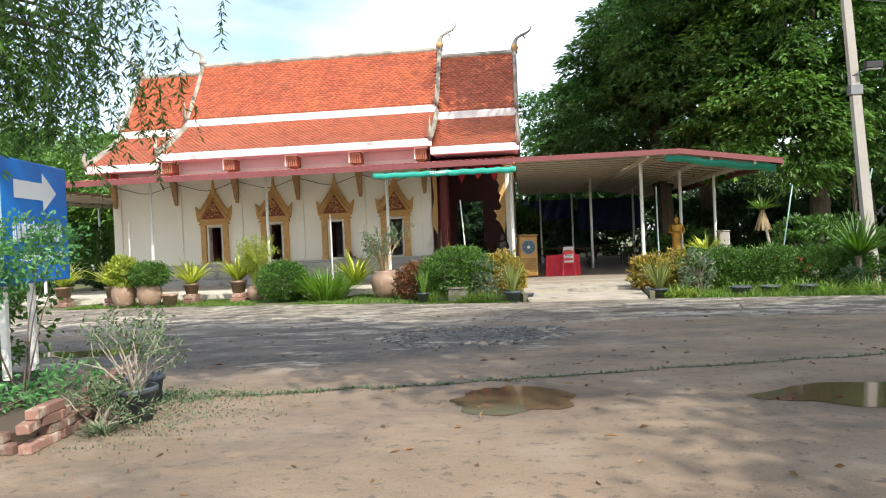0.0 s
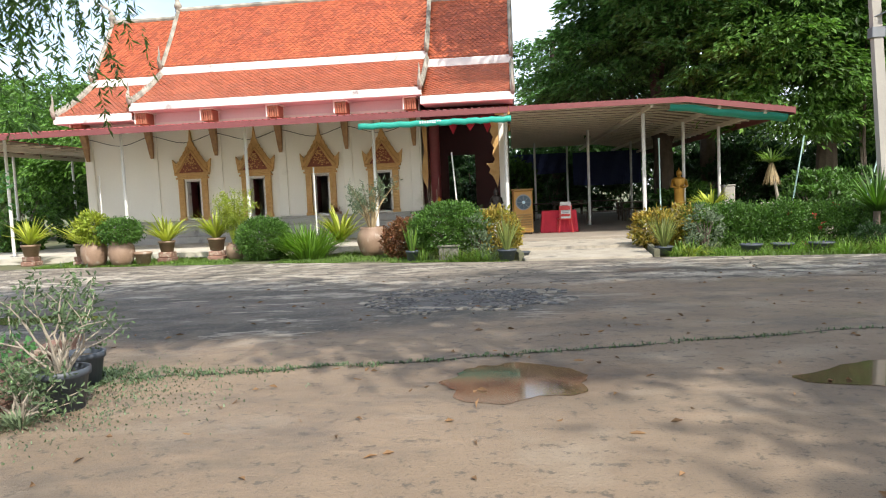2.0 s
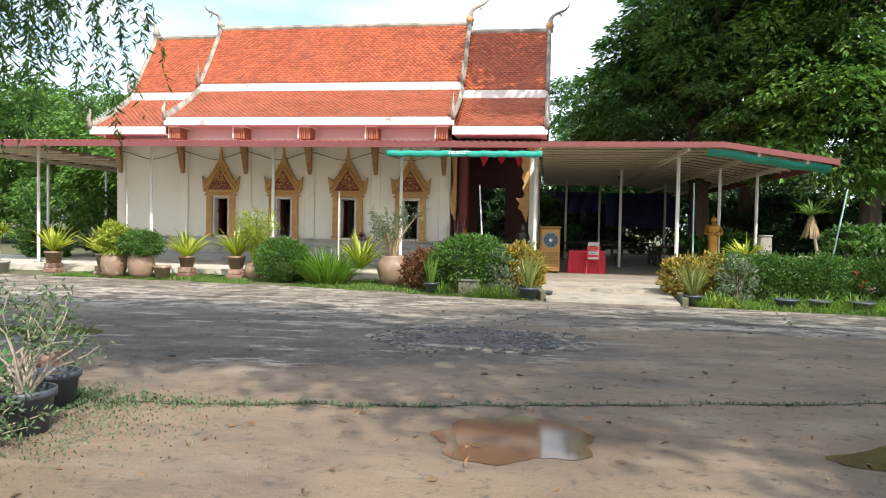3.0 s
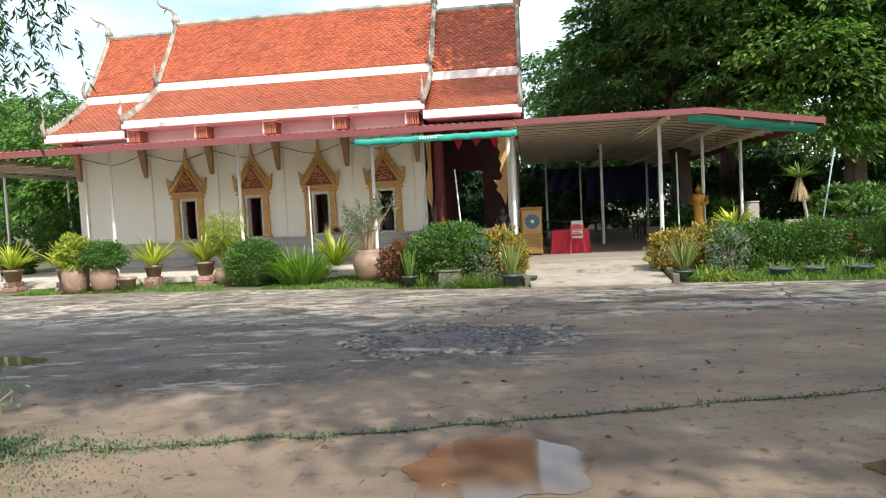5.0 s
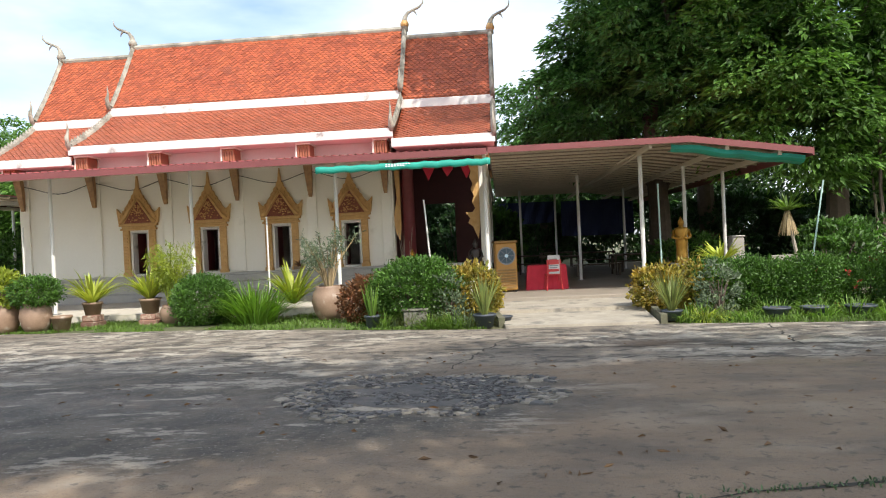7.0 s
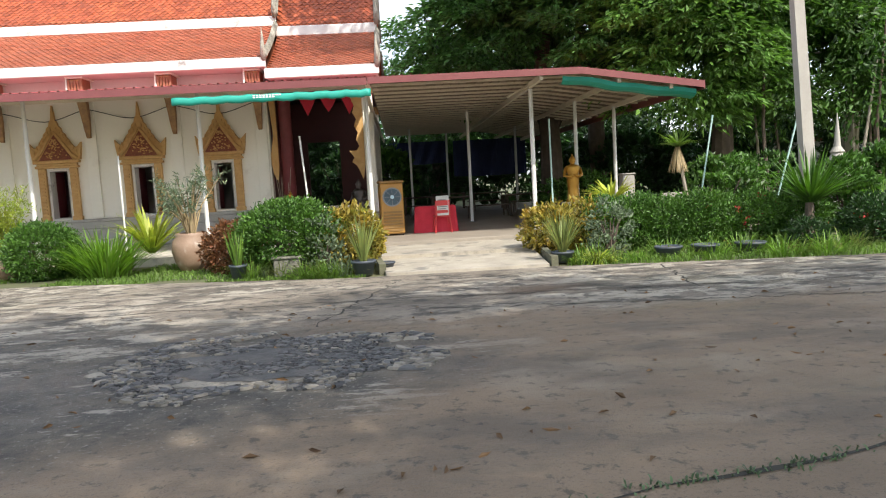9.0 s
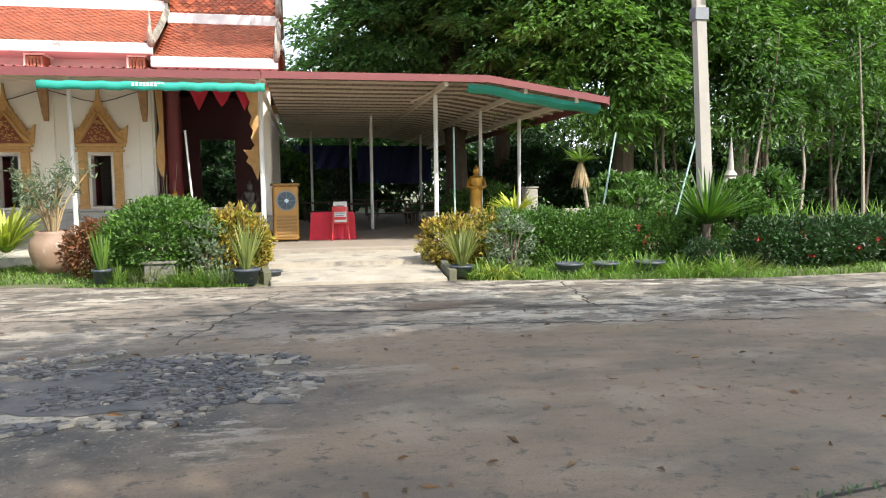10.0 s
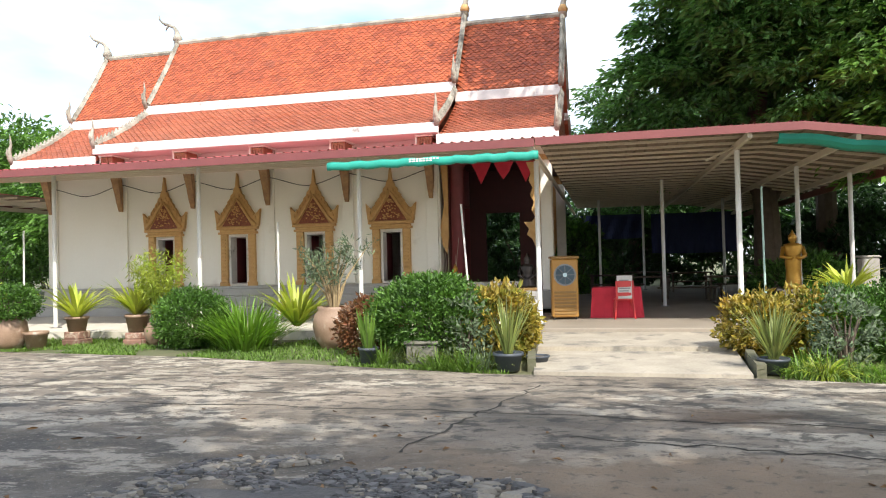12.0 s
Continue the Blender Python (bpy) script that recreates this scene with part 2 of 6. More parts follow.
M_MAROON = material("maroon_lacquer", (0.20, 0.03, 0.035), (0.12, 0.02, 0.02), 0.5, 4, 40, 0.1)
M_REDCLOTH = material("red_cloth", (0.65, 0.03, 0.06), (0.48, 0.02, 0.04), 0.75, 5, 60, 0.2)
M_REDPLASTIC = material("red_plastic", (0.62, 0.05, 0.05), rough=0.4, bump=0.0)
M_TERRA = material("brown_glazed_pot", (0.33, 0.22, 0.15), (0.22, 0.14, 0.09), 0.55, 5, 40, 0.2, stain=(0.42, 0.34, 0.27), stain_scale=3)
M_BLACKPOT = material("black_plastic_pot", (0.045, 0.055, 0.07), (0.075, 0.085, 0.10), 0.5, 5, 40, 0.1)
M_CONC = material("grey_concrete", (0.42, 0.39, 0.34), (0.30, 0.28, 0.25), 0.85, 2, 30, 0.3)
M_BRICK = material("red_brick", (0.26, 0.14, 0.10), (0.18, 0.10, 0.075), 0.9, 8, 60, 0.5, per_object=0.35, stain=(0.38, 0.31, 0.24), stain_scale=7, stain_at=0.5)
M_SOIL = material("dark_soil", (0.06, 0.045, 0.03), (0.10, 0.075, 0.05), 0.95, 10, 60, 0.6)
M_SIGN = material("blue_sign", (0.008, 0.15, 0.55), (0.012, 0.20, 0.62), 0.35, 2, 40, 0.03)
M_SIGNWHITE = material("white_sign_print", (0.82, 0.83, 0.84), (0.74, 0.75, 0.76), 0.4, 2, 40, 0.03)
M_SIGNPALE = material("pale_sign_board", (0.62, 0.75, 0.80), (0.40, 0.62, 0.72), 0.4, 2, 30, 0.03)
M_BLACK = material("black_paint", (0.02, 0.02, 0.022), rough=0.5)
M_BARK = material("bark", (0.16, 0.12, 0.09), (0.08, 0.06, 0.045), 0.95, 6, 40, 0.8)
M_PALEBARK = material("pale_bark", (0.40, 0.35, 0.28), (0.26, 0.22, 0.17), 0.95, 6, 40, 0.6)
M_LEAF_TREE = material("tree_leaf", (0.095, 0.20, 0.033), (0.03, 0.075, 0.014), 0.5, 0.35, 12, 0, island=0.55, spread=0.3, translucent=0.3)
M_LEAF_MID = material("broad_tree_leaf", (0.12, 0.25, 0.06), (0.05, 0.12, 0.03), 0.45, 0.4, 12, 0, island=0.6, spread=0.3, translucent=0.35)
# Darker copy of tree_leaf: deep shade put into background leaves; also dark hedge leaves.
M_LEAF_DARK = material("dark_shaded_leaf", (0.03, 0.075, 0.016), (0.016, 0.045, 0.01), 0.5, 0.5, 12, 0, island=0.45, translucent=0.25)
M_LEAF_BRIGHT = material("bright_leaf", (0.17, 0.30, 0.04), (0.11, 0.22, 0.03), 0.5, 0.8, 12, 0, island=0.4, translucent=0.35)
M_LEAF_HEDGE = material("hedge_leaf", (0.092, 0.19, 0.024), (0.038, 0.10, 0.014), 0.55, 2, 20, 0, island=0.5, translucent=0.25)
M_LEAF_YELLOW = material("yellow_green_leaf", (0.34, 0.36, 0.05), (0.20, 0.29, 0.035), 0.5, 3, 20, 0, island=0.4, translucent=0.35)
M_LEAF_LEMON = material("lemon_green_leaf", (0.50, 0.50, 0.09), (0.26, 0.36, 0.05), 0.45, 3, 20, 0, island=0.4, translucent=0.35)
M_LEAF_ROSE = material("dull_green_leaf", (0.12, 0.18, 0.08), (0.06, 0.10, 0.045), 0.55, 5, 20, 0, island=0.5, translucent=0.2)
M_LEAF_SWORD = material("sword_leaf", (0.24, 0.25, 0.07), (0.12, 0.18, 0.05), 0.5, 6, 20, 0, island=0.6, translucent=0.25)
M_LEAF_ORANGE = material("croton_orange_leaf", (0.40, 0.23, 0.04), (0.13, 0.20, 0.03), 0.45, 3, 20, 0, island=0.5, translucent=0.25)
M_LEAF_RED = material("red_brown_leaf", (0.18, 0.05, 0.025), (0.13, 0.085, 0.03), 0.5, 5, 20, 0, island=0.5, translucent=0.25)
M_LEAF_GREY = material("grey_green_leaf", (0.16, 0.205, 0.12), (0.085, 0.125, 0.06), 0.6, 5, 20, 0, island=0.5, translucent=0.2)
M_FLOWER = material("red_flower", (0.55, 0.05, 0.04), rough=0.5, bump=0)
M_STRAW = material("dry_straw", (0.42, 0.32, 0.18), (0.30, 0.22, 0.11), 0.8, 5, 20, 0, island=0.4, translucent=0.2)
M_GRASS = material("grass_blade", (0.15, 0.25, 0.038), (0.09, 0.165, 0.03), 0.55, 1.5, 20, 0, island=0.45, translucent=0.3)
M_DEADLEAF = material("dead_leaf", (0.22, 0.12, 0.05), (0.12, 0.07, 0.035), 0.8, 6, 30, 0, island=0.5)
M_WATER = material("puddle_water", (0.115, 0.075, 0.04), (0.10, 0.068, 0.04), 0.07, 1, 5, 0)
M_COOLER = material("mustard_plastic", (0.44, 0.23, 0.05), (0.36, 0.18, 0.04), 0.45, 4, 40, 0.02)
M_GREYMET = material("grey_metal", (0.25, 0.26, 0.27), rough=0.4, metal=0.6)
M_GREENPIPE = material("pale_green_pipe", (0.45, 0.62, 0.56), (0.36, 0.52, 0.47), 0.4, 3, 30, 0.02)
M_CABLE = material("black_cable", (0.03, 0.03, 0.03), rough=0.6, bump=0)
M_FARWALL = material("far_white_wall", (0.70, 0.68, 0.64), (0.55, 0.53, 0.5), 0.9, 0.8, 15, 0.1)


# ---- building helpers ----
def thing(name, label, category, group="", kind="", at=(0, 0, 0), rz=0):
    ob = new(name)
    ob.matrix_world = pose(*at, 0, 0, rz)
    ob.empty_display_size = 0.1
    return tagged(ob, label, category, group, kind)


def mesh_from(name, bm, mat, smooth=False):
    me = bpy.data.meshes.new(name)
    bmesh.ops.recalc_face_normals(bm, faces=bm.faces)
    bm.to_mesh(me)
    bm.free()
    if smooth:
        me.polygons.foreach_set("use_smooth", [True] * len(me.polygons))
    for one in (mat if isinstance(mat, (list, tuple)) else [mat]):
        me.materials.append(one)
    return me


def part(name, bm, mat, parent=None, label="", smooth=False):
    ob = new(name, mesh_from(name, bm, mat, smooth))
    ob.parent = parent
    if label:
        tagged(ob, label)
    return ob


def structure(name, bm, mat, label, category, smooth=False):
    return tagged(part(name, bm, mat, None, "", smooth), label, category, "", "structure")


def box(bm, x0, x1, y0, y1, z0, z1, bevel=0.0):
    vs = [bm.verts.new((x, y, z)) for x in (x0, x1) for y in (y0, y1) for z in (z0, z1)]
    fs = [bm.faces.new([vs[i] for i in f]) for f in ((0, 1, 3, 2), (4, 6, 7, 5), (0, 4, 5, 1), (2, 3, 7, 6), (0, 2, 6, 4), (1, 5, 7, 3))]
    if bevel:
        bmesh.ops.bevel(bm, geom=list({e for f in fs for e in f.edges}), offset=bevel, segments=1, affect="EDGES", clamp_overlap=True)
    return bm


def boxed(*a, **k):
    return box(bmesh.new(), *a, **k)


def tube(bm, p0, p1, r0, r1=None, n=10, cap=True):
    p0, p1 = Vector(p0), Vector(p1)
    r1 = r0 if r1 is None else r1
    axis = (p1 - p0).normalized()
    u = axis.orthogonal().normalized()
    v = axis.cross(u)
    a, b = [], []
    for i in range(n):
        d = u * math.cos(2 * math.pi * i / n) + v * math.sin(2 * math.pi * i / n)
        a.append(bm.verts.new(p0 + d * r0))
        b.append(bm.verts.new(p1 + d * r1))
    for i in range(n):
        bm.faces.new((a[i], a[(i + 1) % n], b[(i + 1) % n], b[i]))
    if cap:
        bm.faces.new(a[::-1])
        bm.faces.new(b)
    return bm


def snake(bm, points, radii, n=8):
    """A round limb along points."""
    points = [Vector(p) for p in points]
    rings, u = [], None
    for i, p in enumerate(points):
        axis = (points[min(i + 1, len(points) - 1)] - points[max(i - 1, 0)]).normalized()
        u = axis.orthogonal().normalized() if u is None else (u - axis * u.dot(axis)).normalized()
        v = axis.cross(u)
        rings.append([bm.verts.new(p + (u * math.cos(2 * math.pi * k / n) + v * math.sin(2 * math.pi * k / n)) * radii[i]) for k in range(n)])
    for a, b in zip(rings, rings[1:]):
        for k in range(n):
            bm.faces.new((a[k], a[(k + 1) % n], b[(k + 1) % n], b[k]))
    bm.faces.new(rings[0][::-1])
    bm.faces.new(rings[-1])
    return bm


def lathe(bm, profile, n=20, at=(0, 0, 0)):
    """Turns rows of (radius, height) round z."""
    rings = []
    for r, z in profile:
        rings.append([bm.verts.new((at[0] + r * math.cos(2 * math.pi * k / n), at[1] + r * math.sin(2 * math.pi * k / n), at[2] + z)) for k in range(n)])
    for a, b in zip(rings, rings[1:]):
        for k in range(n):
            bm.faces.new((a[k], a[(k + 1) % n], b[(k + 1) % n], b[k]))
    bm.faces.new(rings[0][::-1])
    bm.faces.new(rings[-1])
    return bm


def plate(bm, outline, y0, y1):
    """An outline of (x, z) made thick from y0 to y1."""
    a = [bm.verts.new((x, y0, z)) for x, z in outline]
    b = [bm.verts.new((x, y1, z)) for x, z in outline]
    bm.faces.new(a)
    bm.faces.new(b[::-1])
    for i in range(len(a)):
        j = (i + 1) % len(a)
        bm.faces.new((a[j], a[i], b[i], b[j]))
    return bm


def slab(bm, outline, z0, z1):
    """An outline of (x, y) made thick from z0 to z1."""
    a = [bm.verts.new((x, y, z0)) for x, y in outline]
    b = [bm.verts.new((x, y, z1)) for x, y in outline]
    bm.faces.new(a[::-1])
    bm.faces.new(b)
    for i in range(len(a)):
        j = (i + 1) % len(a)
        bm.faces.new((a[i], a[j], b[j], b[i]))
    return bm


rng = np.random.default_rng(7)


def leaf_mesh(name, roots, ways, length, width, mat, fold=0.25, level=0.0):
    """Many small folded leaves: roots and directions, rows of x, y, z; lengths and widths singly or in rows."""
    n = len(roots)
    ways = ways / (np.linalg.norm(ways, axis=1, keepdims=True) + 1e-9)
    side = np.cross(ways, rng.normal(size=(n, 3)) * (1 - level) + np.array([0, 0, 2.2]) * level)
    side /= np.linalg.norm(side, axis=1, keepdims=True) + 1e-9
    up = np.cross(side, ways)
    length, width = np.broadcast_to(length, n)[:, None], np.broadcast_to(width, n)[:, None]
    mid = roots + ways * length * 0.45
    verts = np.stack([roots, mid - side * width / 2 + up * width * fold, roots + ways * length, mid + side * width / 2 + up * width * fold], 1).reshape(-1, 3)
    base = (np.arange(n) * 4)[:, None]
    faces = np.concatenate([base + [[0, 1, 2]], base + [[0, 2, 3]]])
    me = bpy.data.meshes.new(name)
    me.from_pydata(verts.tolist(), [], faces.tolist())
    me.materials.append(mat)
    return me


def cloud(blobs, clumps, per, size, droop=0.4, spread=0.35, shell=0.55):
    """Leaf roots and directions in clumps over egg-shaped blobs (x, y, z, rx, ry, rz)."""
    blobs = np.array(blobs, float)
    area = blobs[:, 3] * blobs[:, 4] + blobs[:, 3] * blobs[:, 5] + blobs[:, 4] * blobs[:, 5]
    pick = rng.choice(len(blobs), clumps, p=area / area.sum())
    d = rng.normal(size=(clumps, 3))
    d /= np.linalg.norm(d, axis=1, keepdims=True)
    r = shell + (1.08 - shell) * rng.random((clumps, 1)) ** 0.6
    centre = blobs[pick, :3] + d * r * blobs[pick, 3:]
    roots = np.repeat(centre, per, 0) + rng.normal(size=(clumps * per, 3)) * spread * np.array([1, 1, 0.6])
    ways = np.repeat(d * 0.7, per, 0) + rng.normal(size=(clumps * per, 3)) * 0.6 + [0, 0, -droop]
    return roots, ways, size * (0.6 + 0.8 * rng.random(clumps * per))


def ribbons(name, roots, ways, length, width, mat, droop=0.6, steps=4):
    """Long blades, each a bent tapering strip."""
    n = len(roots)
    ways = ways / np.linalg.norm(ways, axis=1, keepdims=True)
    side = np.cross(ways, [0, 0, 1.0]) + rng.normal(size=(n, 3)) * 0.05
    side /= np.linalg.norm(side, axis=1, keepdims=True) + 1e-9
    length, width = np.broadcast_to(length, n), np.broadcast_to(width, n)
    rows = []
    for s in range(steps + 1):
        f = s / steps
        p = roots + ways * (length * f)[:, None] - np.array([0, 0, 1.0]) * (droop * length * f * f)[:, None]
        w = (width * (1 - f) ** 0.6 * (0.55 + 0.45 * min(1, f * 3)))[:, None] / 2 + 0.001
        rows += [p - side * w, p + side * w]
    verts = np.stack(rows, 1).reshape(-1, 3)
    k = 2 * (steps + 1)
    base = (np.arange(n) * k)[:, None]
    faces = np.concatenate([base + [[2 * s, 2 * s + 1, 2 * s + 3, 2 * s + 2]] for s in range(steps)])
    me = bpy.data.meshes.new(name)
    me.from_pydata(verts.tolist(), [], faces.tolist())
    me.materials.append(mat)
    return me


def sprays(blobs, count, per, size, reach):
    """Leaves in flat drooping sprays stacked over egg-shaped blobs, with gaps between them; sides lie level."""
    blobs = np.array(blobs, float)
    area = blobs[:, 3] * blobs[:, 4] + blobs[:, 3] * blobs[:, 5] + blobs[:, 4] * blobs[:, 5]
    pick = rng.choice(len(blobs), count, p=area / area.sum())
    d = rng.normal(size=(count, 3))
    d /= np.linalg.norm(d, axis=1, keepdims=True)
    centre = blobs[pick, :3] + d * (0.5 + 0.62 * rng.random((count, 1)) ** 0.7) * blobs[pick, 3:]
    n = count * per
    own = np.repeat(reach * (0.6 + 0.8 * rng.random(count)), per)
    a, r = rng.random(n) * 6.283, np.sqrt(rng.random(n))
    out = np.stack([np.cos(a), np.sin(a), np.zeros(n)], 1)
    tilt = np.repeat(d * [1, 1, 0.3], per, 0)
    drop = -0.35 * r * r + 0.25 * rng.normal(size=n) * (1 - 0.5 * r) - 0.3 * (out * tilt).sum(1) * r
    roots = np.repeat(centre, per, 0) + out * (r * own)[:, None] + np.array([0, 0, 1.0]) * (drop * own)[:, None] + tilt * (0.4 * own * rng.random(n))[:, None]
    ways = out * 0.7 + tilt * 0.6 + rng.normal(size=(n, 3)) * 0.35 + [0, 0, -0.45]
    return roots, ways, size * (0.6 + 0.8 * rng.random(n))


def put(name, me, parent=None, label=""):
    ob = new(name, me)
    ob.parent = parent
    if label:
        tagged(ob, label)
    return ob


# ---- ground, yard, paths ----
bm = bmesh.new()
slab(bm, [(-900, -900), (900, -900), (900, 900), (-900, 900)], -0.6, -0.03)
structure("ground", bm, M_GROUND, "earth and thin grass ground around the temple yard", "ground")

EDGE = [(-40, 21.6), (-12, 21.0), (-4.0, 20.6), (1.5, 19.9), (4.6, 19.0), (7.2, 18.35), (10.5, 18.25), (13.0, 17.7), (15.6, 17.25), (19, 17.4), (24, 18.3), (45, 23)]
bm = bmesh.new()
slab(bm, [(-40, -25), (45, -25)] + EDGE[::-1], -0.2, 0.0)
structure("road", bm, M_ROAD, "worn grey-brown concrete yard with dark damp stains and cracks", "road")


def edge_y(x):
    for (xa, ya), (xb, yb) in zip(EDGE, EDGE[1:]):
        if xa <= x <= xb:
            return ya + (yb - ya) * (x - xa) / (xb - xa)
    return 20.0


def wander(p0, p1, n, amount, seed):
    rnd = random.Random(seed)
    out = []
    for i in range(n + 1):
        f = i / n
        out.append((p0[0] + (p1[0] - p0[0]) * f + rnd.uniform(-amount, amount), p0[1] + (p1[1] - p0[1]) * f + rnd.uniform(-amount, amount)))
    return out


def crack(name, points, width, label, seed):
    rnd = random.Random(seed)
    bm = bmesh.new()
    left, right = [], []
    for i, (x, y) in enumerate(points):
        xa, ya = points[max(i - 1, 0)]
        xb, yb = points[min(i + 1, len(points) - 1)]
        d = math.hypot(xb - xa, yb - ya)
        nx, ny = -(yb - ya) / d, (xb - xa) / d
        w = width * rnd.uniform(0.3, 1.2) / 2
        left.append(bm.verts.new((x + nx * w, y + ny * w, 0.004)))
        right.append(bm.verts.new((x - nx * w, y - ny * w, 0.004)))
    for i in range(len(points) - 1):
        bm.faces.new((left[i], right[i], right[i + 1], left[i + 1]))
    return structure(name, bm, M_DARKLINE, label, "crack")


FRONT_JOINT = wander((3.6, 8.35), (6.8, 8.85), 12, 0.05, 1) + wander((7.1, 8.95), (14.5, 10.7), 24, 0.04, 2)
crack("crack_1", FRONT_JOINT, 0.05, "dirt-filled joint across the concrete yard", 1)
crack("crack_2", wander((-10, 16.2), (6.9, 15.9), 46, 0.05, 3) + wander((7.2, 15.9), (20, 14.6), 30, 0.07, 4), 0.03, "long dark crack along the concrete yard", 2)
crack("crack_3", wander((7.9, 17.5), (7.0, 14.2), 26, 0.05, 5), 0.035, "slanting dark crack in the concrete yard", 3)
crack("crack_4", wander((15.3, 17.0), (15.6, 12.2), 30, 0.06, 6), 0.04, "dark crack in the concrete yard", 4)
crack("crack_5", wander((-6, 18.4), (12, 17.3), 70, 0.05, 8), 0.025, "thin dark crack near the yard's edge", 5)
crack("crack_6", wander((8.4, 14.9), (13.8, 14.0), 44, 0.06, 9), 0.035, "dark crack in the concrete yard", 6)


for k, (p0, p1, w, n) in enumerate((((-9, 17.3), (7.4, 16.6), 0.03, 90), ((15.2, 16.6), (19.5, 13.6), 0.07, 50), ((-2.2, 19.4), (-4.4, 15.2), 0.035, 26), ((1.2, 18.7), (0.2, 15.0), 0.035, 26), ((12.3, 17.6), (11.9, 15.3), 0.035, 20))):
    crack("crack_%d" % (k + 7), wander(p0, p1, n, 0.045, 20 + k), w, "dark dirt-filled joint in the old concrete slabs", 20 + k)


def blot(name, cx, cy, rx, ry, z, mat, label, category, seed, rough=0.3, n=72, lift=0.0):
    bm = bmesh.new()
    ring = []
    for k in range(n):
        a = 2 * math.pi * k / n
        f = 1 + rough * noise.noise((math.cos(a) * 1.3 + seed, math.sin(a) * 1.3, seed * 2.1)) + rough * 0.22 * noise.noise((math.cos(a) * 5 + seed, math.sin(a) * 5, 3.3))
        ring.append(bm.verts.new((cx + rx * f * math.cos(a), cy + ry * f * math.sin(a), z)))
    if lift:
        mid = bm.verts.new((cx, cy, z + lift))
        for k in range(n):
            bm.faces.new((ring[k], ring[(k + 1) % n], mid))
    else:
        bm.faces.new(ring)
    return structure(name, bm, mat, label, category)


blot("puddle_1", 7.5, 8.1, 0.62, 0.6, 0.005, M_WATER, "shallow brown puddle on the concrete", "puddle", 11, 0.5, 120)
blot("puddle_2", 11.3, 8.0, 1.25, 0.55, 0.005, M_WATER, "shallow brown puddle on the concrete", "puddle", 5, 0.5)
blot("puddle_3", 0.4, 11.9, 0.9, 0.4, 0.005, M_WATER, "shallow puddle on the concrete beside the planter", "puddle", 9, 0.5)

# broken patch of asphalt: loose flakes over a dark bed
patch = blot("asphalt_patch", 6.75, 12.75, 0.95, 0.55, 0.004, M_PATCH, "broken grey asphalt patch in the concrete yard", "road patch", 4, 0.9)
verts, faces, tones = [], [], []
for k in range(9000):
    a, r = rng.random() * 6.283, math.sqrt(rng.random()) * 1.12
    x, y = 6.75 + 2.05 * r * math.cos(a), 12.75 + 1.3 * r * math.sin(a)
    edge = 0.86 + 0.3 * noise.noise((math.cos(a) * 1.7, math.sin(a) * 1.7, 8.1))
    rim = edge - 0.22 < r < edge and noise.noise((x * 1.4, y * 2.2, 1.3)) > -0.12
    if r > edge or (not rim and noise.noise((x * 1.9, y * 2.6, 3.7)) < -0.10) or (rim and rng.random() < 0.5):
        continue
    s, b = (0.018 + 0.05 * rng.random() ** 2.5) if rim else (0.012 + 0.03 * rng.random() ** 2), len(verts)
    n = 6
    lift = 0.012 + 0.016 * rng.random() if rim else 0.008 + 0.014 * rng.random()
    tx, ty = rng.normal() * 0.12, rng.normal() * 0.12
    for ring, zz in ((1.0, 0.003), (0.8, lift)):
        for i in range(n):
            t = 6.283 * i / n + k
            f = s * ring * (0.65 + 0.7 * ((k * 37 + i * 17) % 10) / 10)
            dx, dy = f * 1.5 * math.cos(t), f * math.sin(t)
            verts.append((x + dx, y + dy, zz + ((dx * tx + dy * ty) if ring < 1 else 0)))
    faces += [(b + i, b + (i + 1) % n, b + n + (i + 1) % n, b + n + i) for i in range(n)] + [tuple(b + n + i for i in range(n))]
    tones += [1 if rng.random() < (0.6 if rim else 0.08) else 0] * (n + 1)
me = bpy.data.meshes.new("asphalt_flakes")
me.from_pydata(verts, [], faces)
me.materials.append(material("asphalt_flake", (0.10, 0.097, 0.094), (0.055, 0.053, 0.052), 0.55, 6, 40, 0.3, island=0.6))
me.materials.append(material("concrete_crust", (0.30, 0.265, 0.21), (0.14, 0.128, 0.11), 0.8, 6, 40, 0.3, island=0.35))
me.polygons.foreach_set("material_index", tones)
tagged(put("asphalt_flakes", me, patch), "", "", "", "stuff")

# apron, entrance path, shed floor
bm = bmesh.new()
slab(bm, [(-30, 22.9), (7.45, 22.9), (7.45, 27.6), (-30, 27.6)], -0.05, 0.16)
# Apron paled beyond the path slab to bounce more sun onto the wall.
structure("pavement_apron", bm, material("apron_bounce_cement", (0.62, 0.58, 0.50), (0.52, 0.48, 0.40), 0.85, 1.5, 25, 0.2, stain=(0.30, 0.27, 0.23), stain_scale=1.2, stain_at=0.58), "sunlit concrete apron along the temple's base", "pavement")
# Darker, browner concrete than the path slab.
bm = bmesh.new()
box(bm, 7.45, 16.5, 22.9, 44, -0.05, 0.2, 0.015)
structure("floor", bm, material("shed_floor", (0.34, 0.29, 0.23), (0.22, 0.19, 0.15), 0.75, 1, 25, 0.2), "concrete floor under the open shed, darker than the path", "floor")
bm = bmesh.new()
slab(bm, [(7.75, 18.3), (10.55, 18.2), (10.75, 20.55), (7.6, 20.55)], -0.05, 0.05)
structure("pavement_path", bm, M_SLAB, "pale concrete entrance path between planted beds", "pavement")
bm = bmesh.new()
